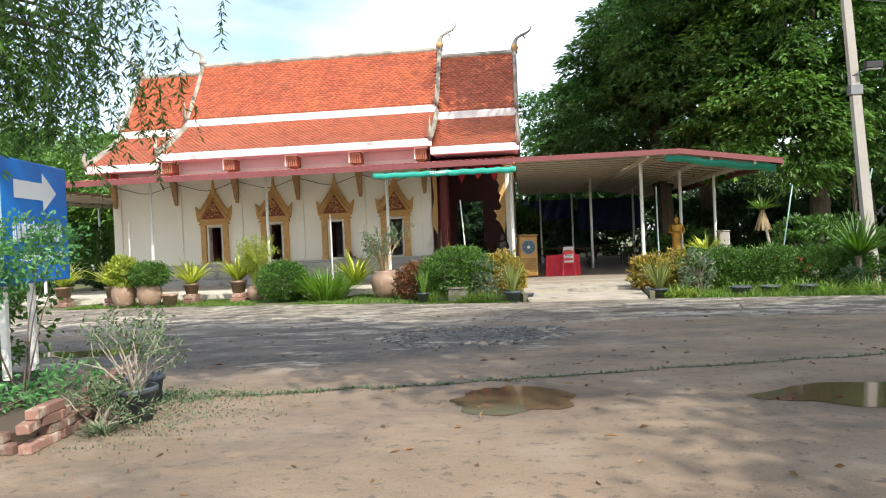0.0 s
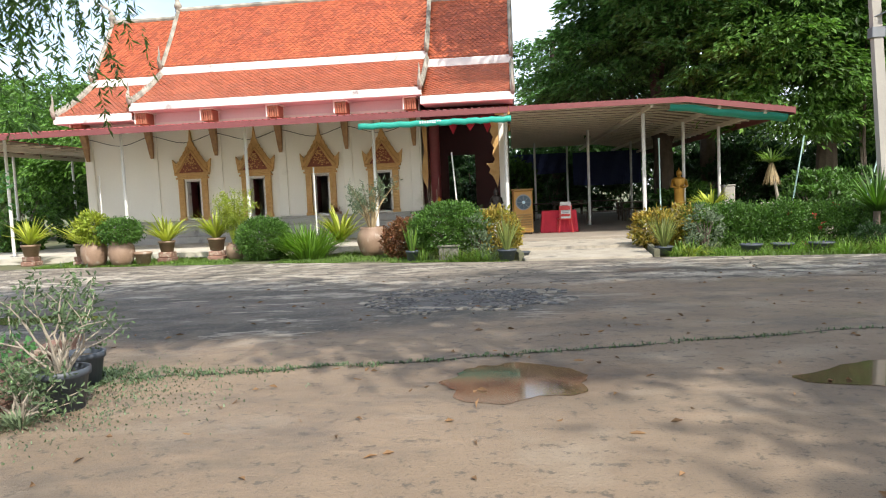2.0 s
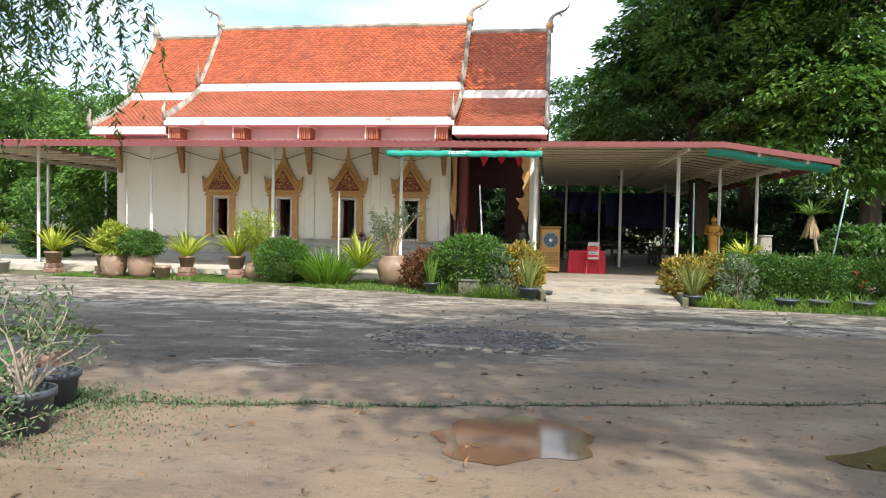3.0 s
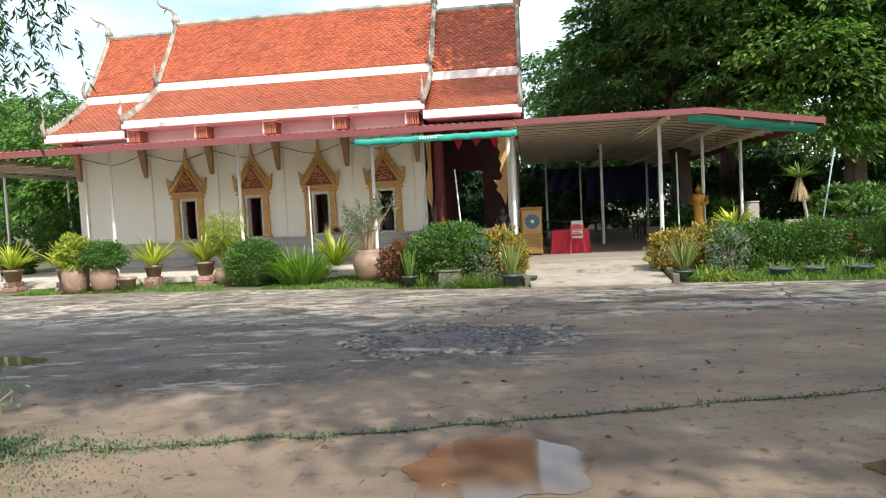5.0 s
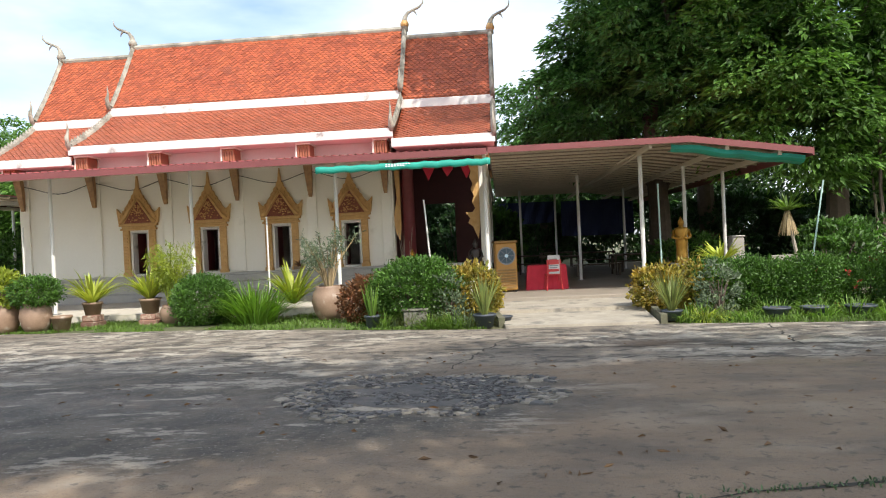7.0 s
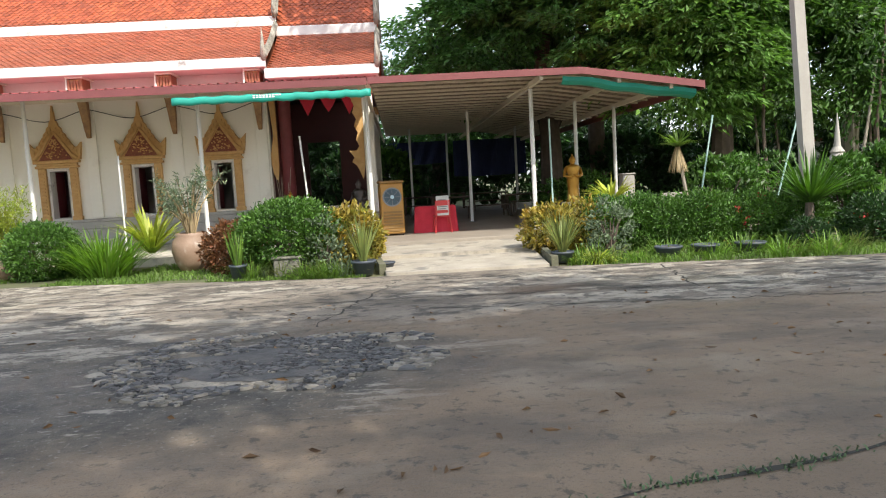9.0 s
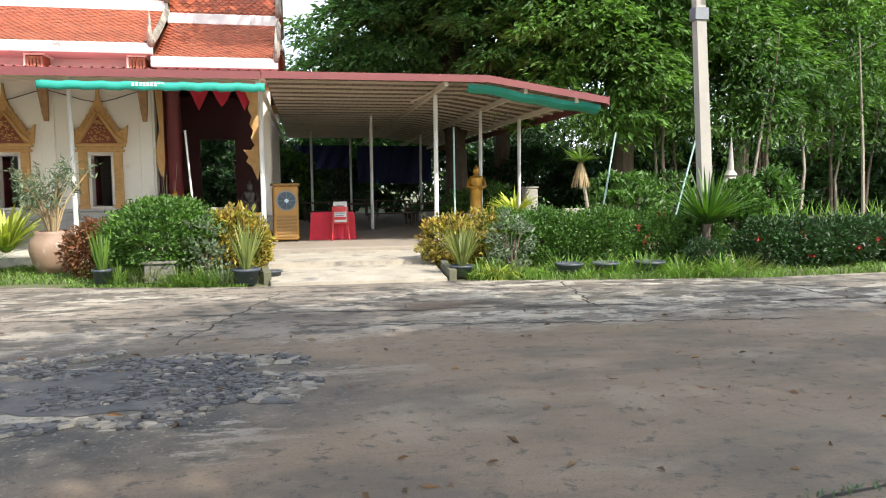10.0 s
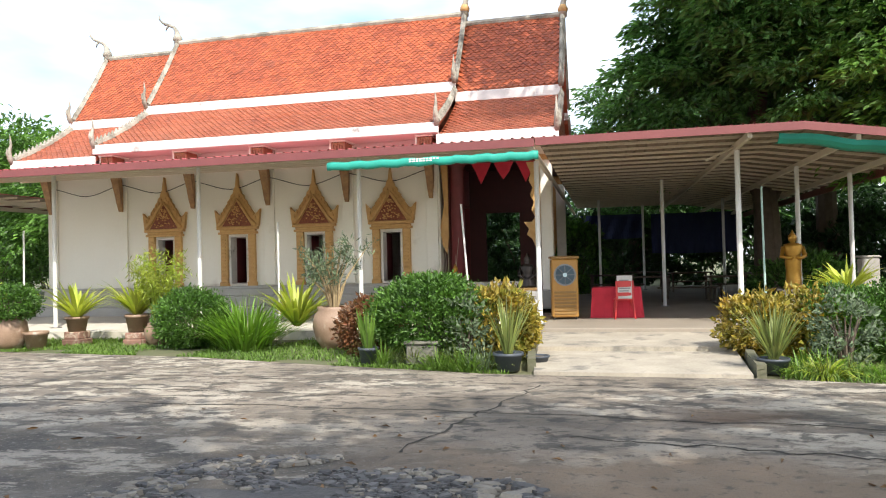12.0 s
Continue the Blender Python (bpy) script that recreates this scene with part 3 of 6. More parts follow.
slab(bm, [(7.6, 20.553), (10.75, 20.553), (11.2, 22.897), (7.5, 22.897)], -0.05, 0.12)
structure("pavement_step", bm, M_SLAB, "low pale concrete step up to the shed", "pavement")

# ---- temple walls ----
WX0, WX1, WY, WB, WT = -8.55, 4.28, 28.0, 1.02, 4.72
WIN = [(-4.36, "1"), (-1.91, "2"), (0.53, "3"), (2.86, "4")]
OW, OZ0, OZ1 = 0.30, 1.08, 2.52
bm = bmesh.new()
xs = [WX0] + [v for c, _ in WIN for v in (c - OW, c + OW)] + [WX1]
for i in range(0, len(xs), 2):
    box(bm, xs[i], xs[i + 1], WY, WY + 0.35, WB, WT)
for c, _ in WIN:
    box(bm, c - OW, c + OW, WY, WY + 0.35, WB, OZ0)
    box(bm, c - OW, c + OW, WY, WY + 0.35, OZ1, WT)
structure("wall_south", bm, M_WALL, "cream plastered temple wall with four window openings", "wall")
bm = boxed(WX0, WX1, WY + 0.003, WY + 0.35, WT, 5.3)
structure("wall_south_upper", bm, M_PINK, "pale pink plaster band under the temple's eaves", "wall")
structure("wall_west", boxed(WX0, WX0 + 0.35, WY + 0.352, 35.1, 0.16, 4.7), M_WALL, "cream plastered temple end wall", "wall")
structure("wall_north", boxed(WX0, WX1, 35.102, 35.45, 0.16, 4.7), M_WALL, "cream plastered temple back wall", "wall")
bm = bmesh.new()
box(bm, WX1 - 0.35, WX1, 28.352, 30.4, 0.16, 5.2)
box(bm, WX1 - 0.35, WX1, 32.6, 35.1, 0.16, 5.2)
box(bm, WX1 - 0.35, WX1, 30.4, 32.6, 3.4, 5.2)
structure("wall_east", bm, M_MAROON, "dark red temple front wall with a doorway under the porch", "wall")
structure("ceiling", boxed(WX0 + 0.36, WX1 - 0.36, 28.36, 35.09, 5.3, 5.4), M_INSIDE, "ceiling inside the temple hall, near-black to stand for shade", "ceiling")
structure("floor_hall", boxed(WX0 + 0.36, WX1 + 3.2, 28.36, 35.09, 0.17, 0.75), M_INSIDE, "floor inside the temple hall, near-black to stand for shade", "floor")
# stepped base
bm = bmesh.new()
box(bm, WX0 - 0.25, WX1 + 0.2, 27.62, 28.35, 0.0, 0.42, 0.02)
box(bm, WX0 - 0.17, WX1 + 0.12, 27.72, 28.35, 0.42, 0.72, 0.02)
box(bm, WX0 - 0.1, WX1 + 0.06, 27.82, 28.35, 0.72, 0.94, 0.02)
box(bm, WX0 - 0.14, WX1 + 0.09, 27.78, 28.35, 0.94, 1.018, 0.015)
structure("wall_base", bm, M_BASE, "stepped grey masonry base of the temple wall", "wall base")

BAYS = [-8.38, -5.85, -3.36, -0.9, 1.57, 4.06]
for x in BAYS:
    structure("trim_pilaster", boxed(x - 0.17, x + 0.17, WY - 0.07, WY - 0.002, WB + 0.02, 5.0, 0.01), M_WALL, "shallow cream plaster pilaster on the temple wall", "pilaster")


def bracket(x):
    t = thing("eave_bracket", "ochre carved bracket propping the temple eave", "bracket", "brackets under the temple eaves", at=(x, WY - 0.075, 0))
    bm = bmesh.new()
    pts = [(0, -0.05, 3.38), (0, -0.09, 3.6), (0, -0.14, 3.95), (0, -0.24, 4.35), (0, -0.42, 4.72), (0, -0.55, 4.98)]
    for (a, b, w0, w1) in [(pts[i], pts[i + 1], 0.05 + 0.025 * i, 0.075 + 0.025 * i) for i in range(5)]:
        va = [bm.verts.new((sx * w0, a[1] + sy * w0 * 0.8, a[2])) for sx, sy in ((-1, -1), (1, -1), (1, 1), (-1, 1))]
        vb = [bm.verts.new((sx * w1, b[1] + sy * w1 * 0.8, b[2])) for sx, sy in ((-1, -1), (1, -1), (1, 1), (-1, 1))]
        for i in range(4):
            bm.faces.new((va[i], va[(i + 1) % 4], vb[(i + 1) % 4], vb[i]))
        bm.faces.new(va[::-1])
        bm.faces.new(vb)
    part("shaft", bm, M_BRACKET, t)
    bm = bmesh.new()
    box(bm, -0.25, 0.25, -0.72, 0.07, 5.01, 5.055, 0.012)
    box(bm, -0.27, -0.215, -0.66, 0.0, 4.62, 5.009, 0.01)
    part("capital", bm, M_WALL, t, "cream cheek and cap")
    bm = bmesh.new()
    for k in range(5):
        box(bm, -0.205 + 0.085 * k, -0.135 + 0.085 * k, -0.68 + 0.012 * (k % 2), -0.1, 4.60, 5.005, 0.012)
    part("fluting", bm, material("bracket_red", (0.36, 0.13, 0.07), rough=0.6) if "bracket_red" not in bpy.data.materials else bpy.data.materials["bracket_red"], t)
    return t


for x in BAYS:
    bracket(x)


def temple_window(c, n):
    t = thing("window_" + n, "temple window with ochre stucco surround, pointed pediment and open dark opening", "window", "", "structure", at=(c, WY, 0))
    y0 = -0.12
    bm = bmesh.new()
    for s in (-1, 1):
        box(bm, s * 0.29 - 0.035, s * 0.29 + 0.035, -0.05, 0.3, OZ0 + 0.002, OZ1 - 0.05)
    box(bm, -0.325, 0.325, -0.05, 0.3, OZ1 - 0.048, OZ1 - 0.002)
    part("jamb", bm, M_TRIM, t, "white painted inner frame")
    for s in (-1, 1):
        bm = bmesh.new()
        box(bm, s * 0.45 - 0.11, s * 0.45 + 0.11, y0, -0.002, 0.98, 2.56, 0.015)
        for k in range(12):
            box(bm, s * 0.45 - 0.07, s * 0.45 + 0.07, y0 - 0.025, y0 + 0.01, 1.2 + 0.105 * k, 1.27 + 0.105 * k, 0.012)
        box(bm, s * 0.45 - 0.14, s * 0.45 + 0.14, y0 - 0.03, -0.002, 1.0, 1.14, 0.02)
        part("pilaster", bm, M_GOLD, t)
    bm = bmesh.new()
    box(bm, -0.62, 0.62, y0 - 0.04, -0.002, 2.562, 2.63, 0.012)
    box(bm, -0.58, 0.58, y0 - 0.01, -0.002, 2.632, 2.70, 0.012)
    box(bm, -0.66, 0.66, y0 - 0.06, -0.002, 2.702, 2.79, 0.015)
    part("cornice", bm, M_GOLD, t)
    # pediment: flame-edged gable with two side horns and a spire
    half = [(0.68, 2.792), (0.70, 2.95), (0.72, 3.12), (0.74, 3.30), (0.66, 3.20), (0.58, 3.14), (0.50, 3.21), (0.43, 3.30), (0.40, 3.38), (0.32, 3.46), (0.30, 3.55), (0.22, 3.62), (0.20, 3.72), (0.13, 3.78), (0.10, 3.90), (0.05, 3.98), (0.03, 4.18), (0.004, 4.38)]
    bm = bmesh.new()
    plate(bm, half + [(-x, z) for x, z in half[::-1]], -0.12, -0.002)
    part("pediment", bm, M_GOLD, t)
    bm = bmesh.new()
    plate(bm, [(0.47, 2.80), (0.0, 3.52), (-0.47, 2.80)], -0.15, -0.121)
    ob = part("tympanum", bm, M_REDORN, t, "red and gold ornament field")
    bm = bmesh.new()
    for k in range(60):
        z = 2.85 + 0.55 * rng.random()
        wmax = 0.40 * (3.5 - z) / 0.7
        x = rng.uniform(-wmax, wmax)
        lathe(bm, [(0.012, -0.02), (0.03, 0), (0.012, 0.02)], 6, (x, -0.155, z))
    part("relief", bm, M_GOLD, ob)
    bm = bmesh.new()
    for s in (-1, 1):
        snake(bm, [(s * 0.60, -0.14, 2.83), (s * 0.44, -0.15, 2.98), (s * 0.27, -0.15, 3.24), (s * 0.12, -0.15, 3.47), (0, -0.15, 3.62)], [0.055, 0.05, 0.045, 0.04, 0.03], 7)
        for k in range(7):
            f = k / 6
            x, z = s * (0.60 - 0.52 * f), 2.98 + 0.66 * f ** 0.95
            lathe(bm, [(0.035, 0), (0.028, 0.05), (0.004, 0.13)], 6, (x, -0.13, z))
    part("moulding", bm, M_GOLD, t, smooth=True)
    bm = bmesh.new()
    box(bm, -0.29, -0.27, 0.30, 0.9, OZ0 + 0.02, OZ1 - 0.06)
    part("shutter", bm, M_MAROON, t, "dark red shutter folded inward")
    return t


for c, n in WIN:
    temple_window(c, n)

# cable looped along the wall
bm = bmesh.new()
for a, b in zip(BAYS, BAYS[1:]):
    pts = [(a + (b - a) * f, WY - 0.09, 4.22 - 0.28 * math.sin(math.pi * f) + 0.03 * math.sin(9 * f)) for f in [i / 10 for i in range(11)]]
    snake(bm, pts, [0.012] * 11, 5)
tagged(part("wall_cable", bm, M_CABLE), "black electric cable looped along the temple wall", "cable")


# ---- temple roof ----
def roof_section(drop):
    lower = [(27.12, 5.33 - drop), (27.8, 5.64 - drop), (28.6, 6.07 - drop), (29.62, 6.72 - drop)]
    upper = [(29.72, 7.06 - drop), (30.2, 7.70 - drop), (30.85, 8.62 - drop), (31.55, 9.72 - drop)]
    return lower, upper


def along(profile, s):
    """The point at arc length s, and the direction up the slope."""
    for (ya, za), (yb, zb) in zip(profile, profile[1:]):
        d = math.hypot(yb - ya, zb - za)
        if s <= d or (yb, zb) == profile[-1]:
            f = s / d
            return (ya + (yb - ya) * f, za + (zb - za) * f), ((yb - ya) / d, (zb - za) / d)
        s -= d


def arc(profile):
    return sum(math.hypot(b[0] - a[0], b[1] - a[1]) for a, b in zip(profile, profile[1:]))


TW, TE = 0.185, 0.11
TILE_V = [(-TW / 2, 0.21, 0.0), (TW / 2, 0.21, 0.0), (TW / 2, 0.088, 0.026), (0.0, 0.0, 0.036), (-TW / 2, 0.088, 0.026), (TW / 2, 0.084, 0.0), (0.0, -0.006, 0.008), (-TW / 2, 0.084, 0.0)]
TILE_F = [(0, 4, 3, 2, 1), (4, 7, 6, 3), (3, 6, 5, 2)]
tile_me = bpy.data.meshes.new("tile")
tile_me.from_pydata(TILE_V, [], TILE_F)
tile_me.materials.append(M_TILE_ONE)
tile_me.materials.append(M_TILE_LIP)
tile_me.polygons.foreach_set("material_index", [0, 1, 1])
tile_singles = []


def tile_slope(x0, x1, profile, parent, single=False):
    verts, faces, s, row = [], [], 0.02, 0
    total = arc(profile)
    while s < total - 0.03:
        (y, z), (dy, dz) = along(profile, s)
        ny, nz = -dz, dy
        x = x0 + TW / 2 * (1 + row % 2) + 0.02
        while x < x1 - TW / 2:
            j = rng.uniform(-0.006, 0.006)
            if single and x > 2.4 and s < 1.6 and len(tile_singles) < 300:
                tile_singles.append((x, y, z + j, math.degrees(math.atan2(dz, dy)), parent))
            else:
                b = len(verts)
                for u, v, w in TILE_V:
                    v, w = min(v, total - s + 0.02), w + j + 0.012
                    verts.append((x + u, y + dy * v + ny * w, z + dz * v + nz * w))
                faces += [tuple(b + i for i in f) for f in TILE_F]
            x += TW + 0.004
        s += TE
        row += 1
    me = bpy.data.meshes.new("roof_tiles")
    me.from_pydata(verts, [], faces)
    me.materials.append(M_TILE)
    me.materials.append(M_TILE_LIP)
    me.polygons.foreach_set("material_index", [0, 1, 1] * (len(faces) // 3))
    return tagged(put("roof_tiles", me, parent), "", "", "", "stuff")


def roof_deck(bm, x0, x1, profile, mirror):
    """A thick deck under the tiles, on one side of the ridge."""
    m = (lambda y: 2 * 31.55 - y) if mirror else (lambda y: y)
    top = [(m(y), z) for y, z in profile]
    low = [(y, z - 0.14) for y, z in top]
    for (a, b, c, d) in zip(top, top[1:], low, low[1:]):
        va = [bm.verts.new((x, *p)) for x in (x0, x1) for p in (a, b, d, c)]
        for f in ((0, 1, 2, 3), (4, 7, 6, 5), (0, 4, 5, 1), (3, 2, 6, 7), (0, 3, 7, 4), (1, 5, 6, 2)):
            bm.faces.new([va[i] for i in f])
    return bm


def chofa(t, x, side, z, h):
    bm = bmesh.new()
    pts = [(x, 31.55, z - 0.1), (x + side * 0.02, 31.55, z + 0.22), (x + side * 0.05, 31.55, z + 0.40), (x + side * 0.16, 31.55, z + 0.56), (x + side * 0.36, 31.55, z + 0.66), (x + side * 0.60, 31.55, z + 0.76 * h), (x + side * 0.74, 31.55, z + 0.90 * h), (x + side * 0.76, 31.55, z + 1.08 * h)]
    snake(bm, pts, [0.15, 0.12, 0.085, 0.06, 0.05, 0.042, 0.03, 0.01], 8)
    snake(bm, [pts[4], (x + side * 0.46, 31.55, z + 0.56), (x + side * 0.50, 31.55, z + 0.44)], [0.045, 0.03, 0.008], 6)
    for f in (0.50, 0.62, 0.72):
        lathe(bm, [(0.03, 0), (0.025, 0.05), (0.004, 0.12)], 5, (x + side * (f - 0.2), 31.55, z + 0.60 + 0.3 * (f - 0.5)))
    horn = part("ridge_finial", bm, M_RIDGE, t, "slender horn-shaped ridge finial", smooth=True)
    bm = lathe(bmesh.new(), [(0.05, 0), (0.15, 0.06), (0.17, 0.14), (0.13, 0.24), (0.07, 0.32), (0.05, 0.36)], 12, (x + side * 0.02, 31.55, z))
    part("finial_bulb", bm, M_GOLD if side > 0 else M_RIDGE, horn, smooth=True)


def flame(t, x, y, z, h):
    bm = bmesh.new()
    snake(bm, [(x, y, z - 0.05), (x, y - 0.10, z + 0.15 * h), (x, y - 0.12, z + 0.4 * h), (x, y - 0.05, z + 0.65 * h), (x, y - 0.09, z + h)], [0.075, 0.08, 0.06, 0.04, 0.006], 7)
    snake(bm, [(x, y - 0.1, z + 0.1 * h), (x, y - 0.22, z + 0.32 * h), (x, y - 0.2, z + 0.5 * h)], [0.05, 0.03, 0.005], 6)
    part("eave_finial", bm, M_RIDGE, t, "flame-shaped weathered finial", smooth=True)


def temple_roof(name, x0, x1, drop, label, ends, single=False):
    t = thing(name, label, "roof", "", "structure")
    lower, upper = roof_section(drop)
    bm = bmesh.new()
    for profile in (lower, upper):
        for mirror in (False, True):
            roof_deck(bm, x0, x1, profile, mirror)
    part("deck", bm, material("roof_deck_tile", (0.40, 0.10, 0.04), rough=0.7) if "roof_deck_tile" not in bpy.data.materials else bpy.data.materials["roof_deck_tile"], t)
    tile_slope(x0, x1, lower, t, single)
    tile_slope(x0, x1, upper, t)
    bm = bmesh.new()
    for y0, s in ((29.60, 1), (2 * 31.55 - 29.60, -1)):
        box(bm, x0 - 0.02, x1 + 0.02, min(y0, y0 + s * 0.14), max(y0, y0 + s * 0.14), 6.74 - drop, 7.05 - drop, 0.02)
    part("band", bm, M_TRIM, t, "white plaster band between the roof tiers")
    bm = bmesh.new()
    for y0, s in ((27.02, 1), (2 * 31.55 - 27.02, -1)):
        box(bm, x0 - 0.04, x1 + 0.04, min(y0, y0 + s * 0.1), max(y0, y0 + s * 0.1), 5.06 - drop, 5.34 - drop, 0.015)
    part("fascia", bm, M_TRIM, t, "white eave board, streaked with dirt")
    bm = bmesh.new()
    box(bm, x0, x1, 27.13, 28.35, 5.06 - drop, 5.10 - drop)
    part("soffit", bm, M_PINK, t, "pale pink soffit")
    bm = bmesh.new()
    snake(bm, [(x0 - 0.05, 31.55, 9.74 - drop), (x1 + 0.05, 31.55, 9.74 - drop)], [0.11, 0.11], 8)
    part("ridge", bm, M_RIDGE, t, "weathered grey ridge")
    for x, side in ends:
        for mirror in (1, -1):
            for profile in (lower, upper):
                bm = bmesh.new()
                pts = [(x, 31.55 + mirror * (y - 31.55), z + 0.06) for y, z in profile]
                snake(bm, pts, [0.09] * len(pts), 6)
                total = arc(profile)
                for k in range(int(total / 0.19)):
                    (y, z), _ = along(profile, 0.1 + 0.19 * k)
                    lathe(bm, [(0.075, 0.05), (0.06, 0.16), (0.006, 0.27)], 5, (x, 31.55 + mirror * (y - 31.55), z))
                part("bargeboard", bm, M_RIDGE, t, "toothed weathered bargeboard")
        chofa(t, x, side, 9.78 - drop, 1.0)
        flame(t, x, lower[0][0] - 0.05, lower[0][1] - 0.02, 0.85)
        flame(t, x, upper[0][0] - 0.12, upper[0][1], 0.8)
        # gable face
        bm = bmesh.new()
        outline = [(y, z - 0.14) for y, z in lower + upper] + [(63.1 - y, z - 0.14) for y, z in (lower + upper)[::-1]]
        a = [bm.verts.new((x - side * 0.12, y, z)) for y, z in outline]
        b = [bm.verts.new((x - side * 0.2, y, z)) for y, z in outline]
        bm.faces.new(a)
        bm.faces.new(b[::-1])
        for i in range(len(a)):
            bm.faces.new((a[i], a[(i + 1) % len(a)], b[(i + 1) % len(a)], b[i]))
        part("gable", bm, M_REDORN, t, "red and gold ornamented gable")
    return t


temple_roof("roof_main", -6.12, 4.46, 0.0, "orange glazed tile temple roof in two tiers", [(-6.12, -1), (4.46, 1)], True)
temple_roof("roof_porch", 4.48, 7.65, 0.33, "orange tile porch roof, lower than the main roof", [(7.65, 1)])
temple_roof("roof_rear", -9.05, -6.14, 0.33, "orange tile rear roof, lower than the main roof", [(-9.05, -1)])

# ---- porch ----
# Darker copy of the maroon lacquer; the porch's shade is in the colour.
M_PORCHSHADE = material("shade_darkened_maroon", (0.075, 0.014, 0.016), (0.05, 0.012, 0.012), 0.6, 4, 40, 0.1)
for x, y in ((7.25, 28.15), (7.25, 34.9)):
    t = thing("porch_column", "cream square porch column with ochre ornament", "column", "porch columns", at=(x, y, 0))
    part("shaft", boxed(-0.16, 0.16, -0.2, 0.2, 0.75, 4.3, 0.02), M_WALL, t)
    part("plinth", boxed(-0.3, 0.3, -0.3, 0.3, 0.752 - 0.5, 0.749, 0.03), M_BASE, t)
    part("capital", boxed(-0.27, 0.27, -0.27, 0.27, 4.302, 4.6, 0.03), M_GOLD, t)
    bm = bmesh.new()
    plate(bm, [(-0.40, 2.15), (-0.24, 1.75), (-0.165, 2.2), (-0.165, 4.25), (-0.52, 4.25), (-0.40, 3.95), (-0.46, 3.75), (-0.36, 3.55), (-0.43, 3.35), (-0.33, 3.15), (-0.40, 2.95), (-0.31, 2.75), (-0.40, 2.62), (-0.62, 2.62), (-0.48, 2.42), (-0.55, 2.28)], -0.2, -0.1)
    part("carved_fringe", bm, M_GOLD, t, "gilded carved fringe with an upturned tip")
t = thing("porch_column", "tall dark red lacquered porch column", "column", "porch columns", at=(4.75, 28.2, 0))
bm = lathe(bmesh.new(), [(0.26, 0.75), (0.26, 1.0), (0.2, 1.05), (0.19, 4.2), (0.25, 4.3), (0.25, 4.6)], 16)
part("shaft", bm, M_MAROON, t, smooth=True)
bm = plate(bmesh.new(), [(-0.42, 2.05), (-0.3, 1.8), (-0.25, 2.3), (-0.25, 4.3), (-0.45, 4.3), (-0.36, 3.2), (-0.5, 2.5)], -0.15, -0.05)
part("carved_fringe", bm, M_GOLD, t, "gilded carved fringe")
structure("porch_beam", boxed(4.3, 7.55, 28.0, 28.3, 4.3, 4.62, 0.02), M_MAROON, "dark red beam across the porch", "beam")
bm = bmesh.new()
for k in range(3):
    x = 5.2 + 0.62 * k
    plate(bm, [(x, 4.3), (x + 0.55, 4.3), (x + 0.42, 4.02), (x + 0.26, 3.72 + 0.1 * (k % 2)), (x + 0.12, 4.05)], 28.05, 28.08)
tagged(part("valance", bm, M_REDCLOTH), "red cloth pennants hung under the porch beam", "pennant")
structure("ceiling_porch", boxed(4.3, 7.6, 28.32, 34.9, 4.63, 4.68), M_PORCHSHADE, "red porch ceiling, maroon darkened for shade", "ceiling")
bm = bmesh.new()
box(bm, 4.3, 4.85, 32.5, 32.65, 0.752, 4.62)
box(bm, 6.0, 7.1, 32.5, 32.65, 0.752, 4.62)
box(bm, 4.85, 6.0, 32.5, 32.65, 3.2, 4.62)
structure("wall_porch", bm, M_PORCHSHADE, "red porch screen wall with an opening, maroon darkened for shade", "wall")
# Unseen door, added to stop light entering through the east doorway.
t = thing("door_1", "unseen closed double door added to keep light out of the hall", "door", "", "structure", at=(WX1 - 0.2, 30.4, 0.752))
for k in range(2):
    leaf = part("door_leaf", boxed(-0.03, 0.03, 0.01 + 1.1 * k, 1.09 + 1.1 * k, 0, 2.64, 0.01), M_MAROON, t)
    part("moulding", boxed(0.032, 0.045, 0.2 + 1.1 * k, 0.9 + 1.1 * k, 0.4, 2.3, 0.004), M_GOLD, leaf, "gilded panel")
structure("trim_porch_rail", boxed(4.9, 7.0, 28.05, 28.2, 0.751, 1.0, 0.02), M_TRIM, "low white porch kerb", "kerb")

# ---- shed ----
SHED_Y, POST_Y = 22.28, 23.85


def shed_z(x, y):
    if x > 12.3:
        return 3.94 - 0.155 * (x - 12.3)
    return 3.94


def corrugated(name, x0, x1, y0, y1, zf, label):
    t = thing(name, label, "shed roof", "", "structure")
    for part_name, mat, dz in (("roof_sheet", M_SHEETRED, 0.0), ("underside", M_SHEETSHADE, -0.02)):
        bm = bmesh.new()
        x, rows = x0, []
        while x < x1:
            for dx, h in ((0.0, 0.0), (0.12, 0.0), (0.135, 0.028), (0.165, 0.028), (0.18, 0.0)):
                if x + dx <= x1:
                    rows.append((x + dx, h))
            x += 0.2
        prev = None
        for xx, h in rows:
            a, b = bm.verts.new((xx, y0, zf(xx, y0) + h + dz)), bm.verts.new((xx, y1, zf(xx, y1) + h + dz))
            if prev:
                bm.faces.new((prev[0], a, b, prev[1]))
            prev = (a, b)
        part(part_name, bm, mat, t)
    return t


left_z = lambda x, y: 3.94 + 0.098 * (y - SHED_Y)
flat_z = lambda x, y: shed_z(x, y) + 0.005 * (y - SHED_Y)
t = corrugated("shed_roof_west", -8.9, 7.5, SHED_Y, 27.92, left_z, "long red corrugated lean-to roof along the temple")
bm = bmesh.new()
box(bm, -11.7, 7.48, SHED_Y - 0.03, SHED_Y - 0.002, 3.77, 3.93)
part("fascia", bm, material("maroon_fascia", (0.22, 0.062, 0.06), (0.16, 0.045, 0.045), 0.5, 2, 30, 0.05), t, "maroon metal edge board")
